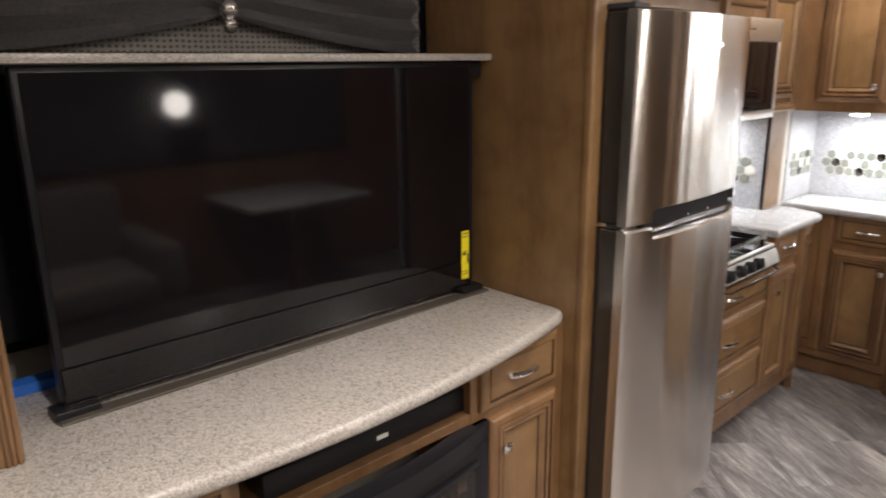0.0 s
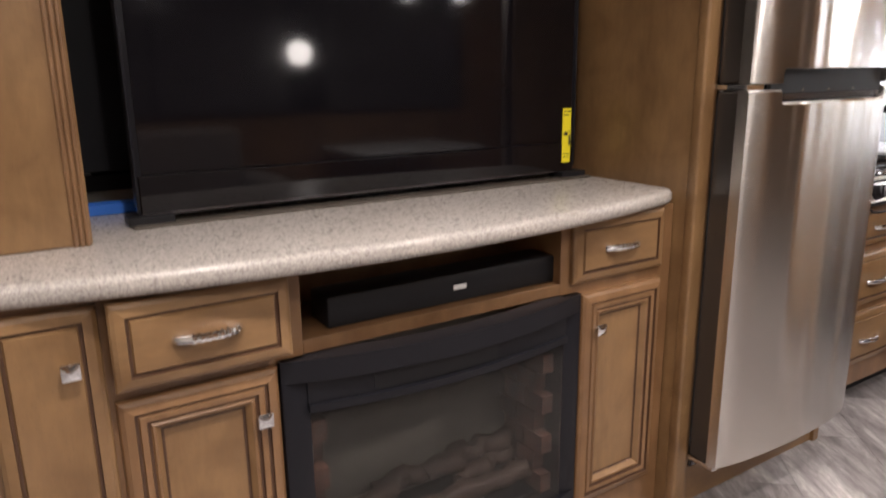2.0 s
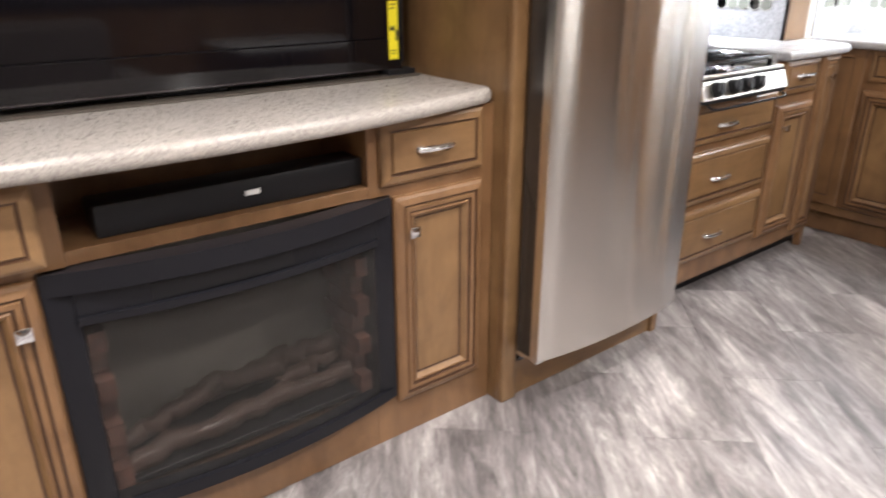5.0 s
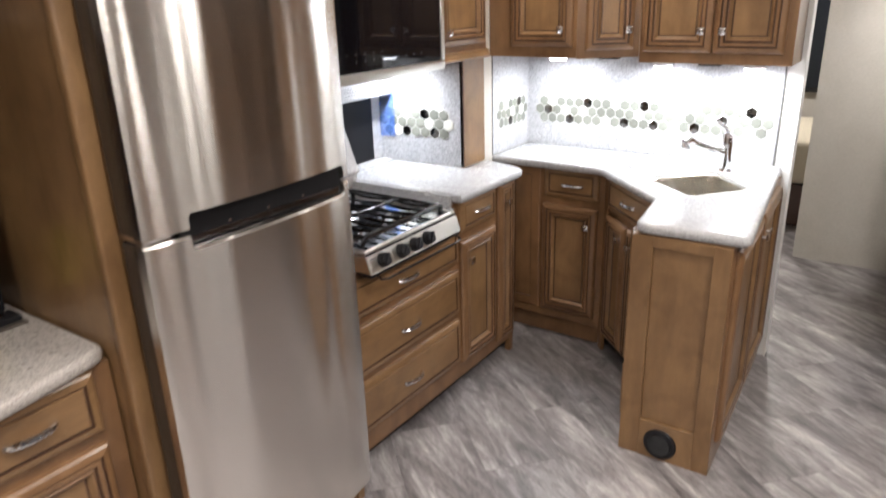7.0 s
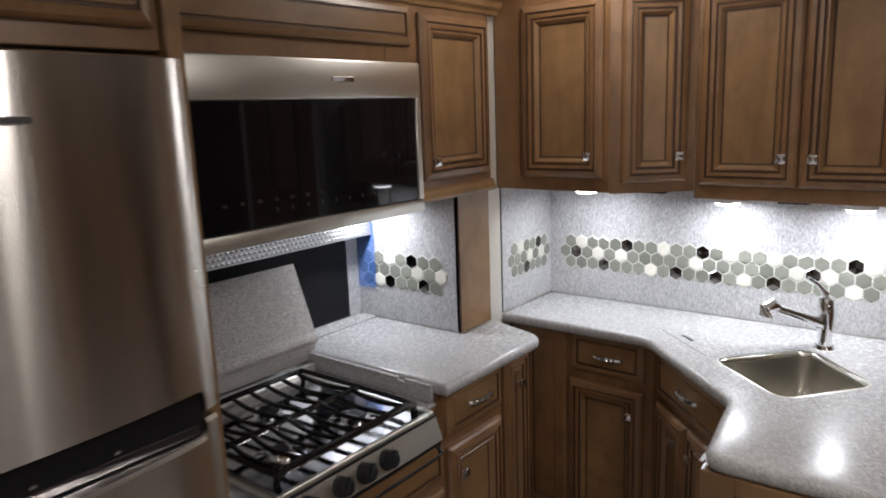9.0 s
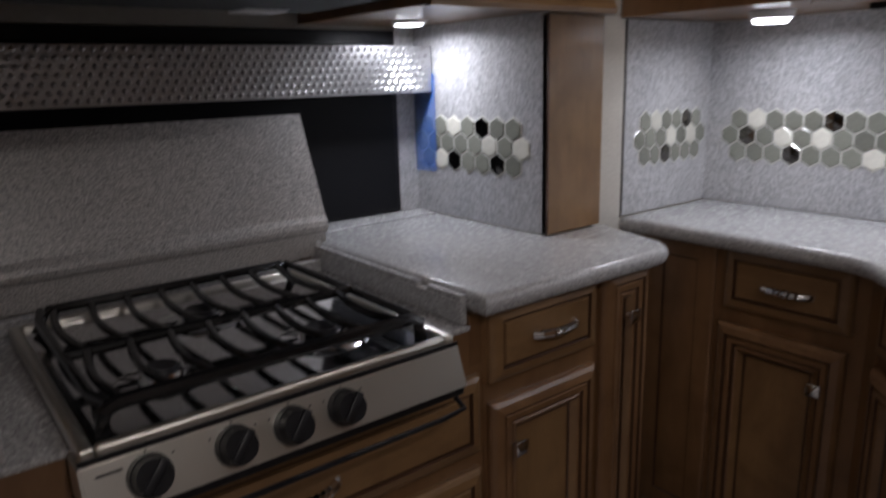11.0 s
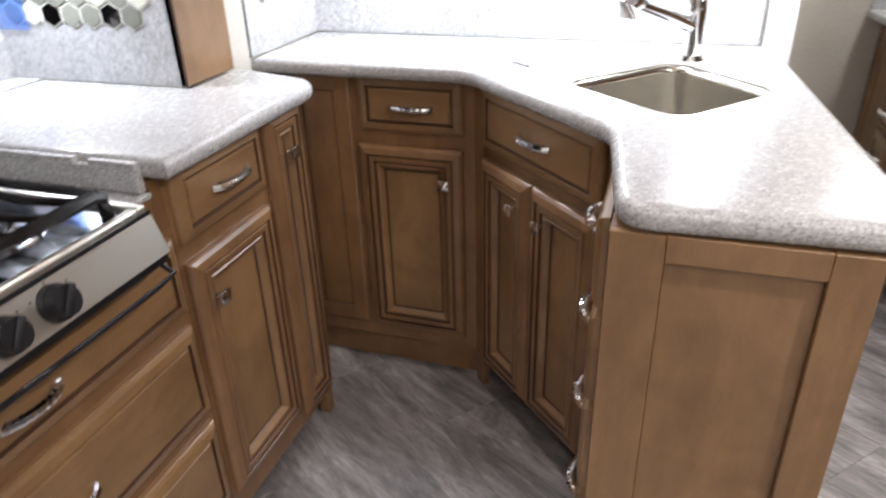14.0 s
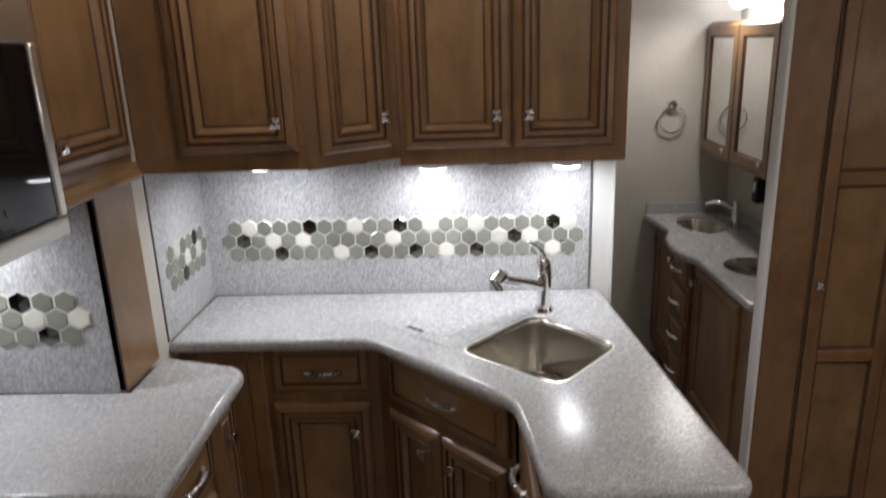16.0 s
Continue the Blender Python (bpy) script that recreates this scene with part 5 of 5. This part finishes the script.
    block("backplate", (-0.35, 0.35, 0, 0.02, -0.03, 0.03), CHROME, vl)
    for k in range(4):
        bm = bmesh.new()
        bmesh.ops.create_uvsphere(bm, u_segments=20, v_segments=12, radius=0.042)
        part("bulb", bm, LED_COOL, vl, "lit frosted globe", True, m=pose(-0.27 + 0.18 * k, 0.065, 0.0))


vanity()


def closet():
    c = thing("closet", pose(2.606, -1.475, 0, 0, 0, R), "tall brown maple closet with slim panelled door beside the doorway", "closet")
    carcass(c, 0.012, 0.62, 0.0, 0.045, 0.0, 2.28)
    block("jamb", (0.0, 0.011, -0.004, 0.06, 0.0, 2.28), WHITE_TRIM, c, "pale jamb strip")
    q = pose(0, 0, 0)
    for nm, dims in (("stile", (0.150, 0.190, -0.02, 0, 0.03, 2.2)), ("stile", (0.375, 0.415, -0.02, 0, 0.03, 2.2)), ("rail", (0.190, 0.375, -0.018, 0, 0.03, 0.08)), ("rail", (0.190, 0.375, -0.018, 0, 0.62, 0.665)),
                     ("rail", (0.190, 0.375, -0.018, 0, 1.22, 1.265)), ("rail", (0.190, 0.375, -0.018, 0, 2.15, 2.2))):
        block(nm, dims, CABIN, c, bev=0.004)
    for z0, z1 in ((0.08, 0.62), (0.665, 1.22), (1.265, 2.15)):
        bm = bmesh.new()
        rings_panel(bm, 0.190, 0.375, z0, z1, [(0, -0.014, 0), (0.006, -0.006, 1), (0.010, -0.006, 1)])
        part("panel", bm, [MAPLE, GLAZE], c)
    for x in (0.145, 0.420):
        bm = bmesh.new()
        tube(bm, [(x, -0.004, 0.02), (x, -0.004, 2.25)], 0.005, 8)
        part("bead", bm, GLAZE, c)
    k = new("knob", KNOB)
    k.parent = c
    k.matrix_basis = pose(0.168, -0.018, 0.90)
    block("edge_trim", (0.60, 0.62, -0.015, 0.0, 0.0, 2.28), WHITE_TRIM, c)
    block("side", (0.012, 0.62, 0.046, 0.055, 0.0, 2.28), CABIN, c)


closet()
tagged(block("entry_mat", (2.05, 2.55, -2.35, -1.60, -0.004, 0.012), CARPET, bev=0.004), "grey speckled carpet mat on the vinyl floor", "mat")

# bedroom glimpse
b = thing("bed", pose(5.2, -0.35, 0), "bed with cream bedding on a dark wooden base", "bed")
block("base", (-0.5, 0.6, -0.7, 0.6, 0.0, 0.30), wood("dark_bed_wood", (0.06, 0.025, 0.015), None), b)
bm = bmesh.new()
box(bm, -0.5, 0.6, -0.7, 0.6, 0.30, 0.62, 0.05, 3)
part("mattress", bm, PILLOW, b, smooth=True)
wn = thing("window_3", pose(6.09, -0.55, 0.78, 0, 0, -90), "dark bedroom window", "window", kind="structure")
block("frame", (-0.5, 0.5, -0.03, 0, 0, 0.95), BLACK, wn)
block("pane", (-0.46, 0.46, -0.034, -0.03, 0.04, 0.91), NAVY, wn)

# ---- behind the walk: sofa, table, lamps seen only in reflections ----


def sofa():
    s = thing("sofa", pose(-0.9, -2.55, 0), "grey-brown upholstered sofa along the wall", "sofa")
    for nm, dims in (("base", (-0.95, 0.95, -0.40, 0.35, 0.05, 0.28)), ("seat_cushion", (-0.78, -0.005, -0.25, 0.38, 0.28, 0.46)), ("seat_cushion", (0.005, 0.78, -0.25, 0.38, 0.28, 0.46)),
                     ("backrest", (-0.78, -0.005, -0.42, -0.18, 0.40, 0.92)), ("backrest", (0.005, 0.78, -0.42, -0.18, 0.40, 0.92)), ("arm", (-0.95, -0.79, -0.42, 0.36, 0.28, 0.62)), ("arm", (0.79, 0.95, -0.42, 0.36, 0.28, 0.62))):
        bm = bmesh.new()
        box(bm, *dims, 0.05, 4)
        part(nm, bm, SOFA, s, smooth=True)
    t = thing("dinette_table", pose(1.0, -2.5, 0), "pale laminate dinette table on a pedestal", "table")
    bm = bmesh.new()
    box(bm, -0.5, 0.45, -0.42, 0.35, 0.72, 0.75, 0.01, 2)
    part("tabletop", bm, KITCHEN_TOP, t, smooth=True)
    block("pedestal", (-0.06, 0.06, -0.06, 0.06, 0.0, 0.72), CABIN, t)
    lit = glow("lit_globe", WARM, 14)
    for x, z, r in ((0.36, 1.40, 0.085), (1.28, 1.84, 0.04), (1.76, 1.85, 0.04), (-0.58, 1.82, 0.05)):
        w = thing("wall_lamp", pose(x, -2.948, z), "small lit round wall lamp", "lamp", "wall lamps")
        block("backplate", (-0.05, 0.05, 0, 0.02, -0.07, 0.07), CHROME, w)
        bm = bmesh.new()
        bmesh.ops.create_uvsphere(bm, u_segments=20, v_segments=12, radius=r)
        part("globe", bm, lit, w, "lit frosted globe", True, m=pose(0, 0.02 + r, 0))


sofa()
# made-up dark window, out of view, that keeps the television's reflection dark
wn = thing("reflection_darkener", pose(-0.2, -2.979, 1.0), "wide dark window shape added behind the sofa to darken the television's reflection", "window", kind="structure")
block("frame", (-1.7, 2.0, 0.0, 0.02, -0.02, 0.86), BLACK, wn)
for x0, x1 in ((-1.66, -0.42), (-0.38, 0.50), (0.80, 1.96)):
    block("shade", (x0, x1, 0.021, 0.03, 0.0, 0.84), CURTAIN, wn)

# ---- pieces: hexagon tiles and floor planks ----
HW = 0.0488


def hex_mesh(mat, name, peak=0.0):
    bm = bmesh.new()
    rings = []
    for r, y in ((0.0268, 0.0), (0.0262, -0.0022), (0.0240, -0.0034)):
        rings.append([bm.verts.new((r * math.cos(math.pi / 6 + k * math.pi / 3), y, r * math.sin(math.pi / 6 + k * math.pi / 3))) for k in range(6)])
    for a, b in zip(rings, rings[1:]):
        for k in range(6):
            bm.faces.new((a[k], a[(k + 1) % 6], b[(k + 1) % 6], b[k]))
    if peak:
        tip = bm.verts.new((0, peak, 0))
        for k in range(6):
            bm.faces.new((rings[-1][k], rings[-1][(k + 1) % 6], tip))
    else:
        bm.faces.new(rings[-1])
    return mesh_of(name, bm, mat)


HEXES = {k: hex_mesh(m, "hex_tile", -0.0062 if k == "D" else 0.0) for k, m in HEX.items()}


def mosaic(m, rows, step, label):
    """Three rows of hexagons; m places the first tile of the middle row, x to the right."""
    g = thing("mosaic_band", m, label, "tile band", kind="structure")
    bm = bmesh.new()
    for k, (shift, row) in enumerate(rows):
        for i in range(len(row)):
            cx, cz = (i + shift) * step, (1 - k) * 0.0425
            lo, hi = ([bm.verts.new((cx + r * math.sin(q * math.pi / 3), y, cz + 0.0292 * r / step * 1.73 * math.cos(q * math.pi / 3))) for q in range(6)] for r, y in ((step * 0.590, 0.0), (step * 0.580, -0.0014)))
            for q in range(6):
                bm.faces.new((lo[q], lo[(q + 1) % 6], hi[(q + 1) % 6], hi[q]))
            bm.faces.new(hi)
    part("grout", bm, GROUT, g, "pale grout bed")
    for k, (shift, row) in enumerate(rows):
        for i, ch in enumerate(row):
            t = new("hex_tile", HEXES[ch])
            t.parent = g
            t.matrix_basis = pose((i + shift) * step, 0, (1 - k) * 0.0425) @ Matrix.Diagonal((step / HW * 0.97, 1, 0.97, 1))
    return g


mosaic(pose(2.5402, 0.247, 1.101, 0, 0, R), [(0.5, "GWGGGDGGWGGDGWGGWGGGGDW"), (0, "GDGWGWGGGGGWGGGGGGWDWGGG"), (0.5, "GGGDGGGWGDGGDGWGDGGGGWG")], 0.0478,
       "band of grey, cream and dark hexagon tiles behind the sink")
mosaic(pose(2.236, 0.3162, 1.106), [(0.5, "GWGGDG"), (0, "GGGWGWG"), (0.5, "GGDGGG")], 0.0445, "short band of grey and cream hexagon tiles on the return wall")
mosaic(pose(1.8886, 0.700, 1.108, 0, 0, R), [(-0.5, "GGWGDGG"), (-1, "GGGGGWGW"), (-0.5, "GWDGGDG")], 0.0535, "short band of grey, cream and dark hexagon tiles by the window")

# floor planks, laid diagonally
ang = math.radians(47.8)
un, ud = Vector((math.cos(ang), math.sin(ang))), Vector((math.sin(ang), -math.cos(ang)))
PW, PL = 0.307, 0.665
bm = bmesh.new()
g = 0.0004
box(bm, -PW / 2 + g, PW / 2 - g, -PL / 2 + g, PL / 2 - g, -0.004, 0.0)
bm.faces.ensure_lookup_table()
topf = max(bm.faces, key=lambda f: f.calc_center_median().z)
bmesh.ops.bevel(bm, geom=list(topf.edges), offset=0.0004, segments=1, affect="EDGES")
plank_mesh = mesh_of("plank", bm, FLOOR)
rot = math.degrees(math.atan2(-un.x, un.y))
for i in range(-14, 16):
    for j in range(-9, 10):
        s = 0.39 + PW * (i + 0.5)
        n_ = 0.191 + PL * (j + 0.5 + (0.5 if i % 2 == 0 else 0.0))
        p = ud * s + un * n_
        if -2.0 < p.x < 4.4 and -2.4 < p.y < 0.35:
            k = new("plank", plank_mesh)
            k.parent = floor
            k.matrix_basis = pose(p.x, p.y, 0, 0, 0, rot)
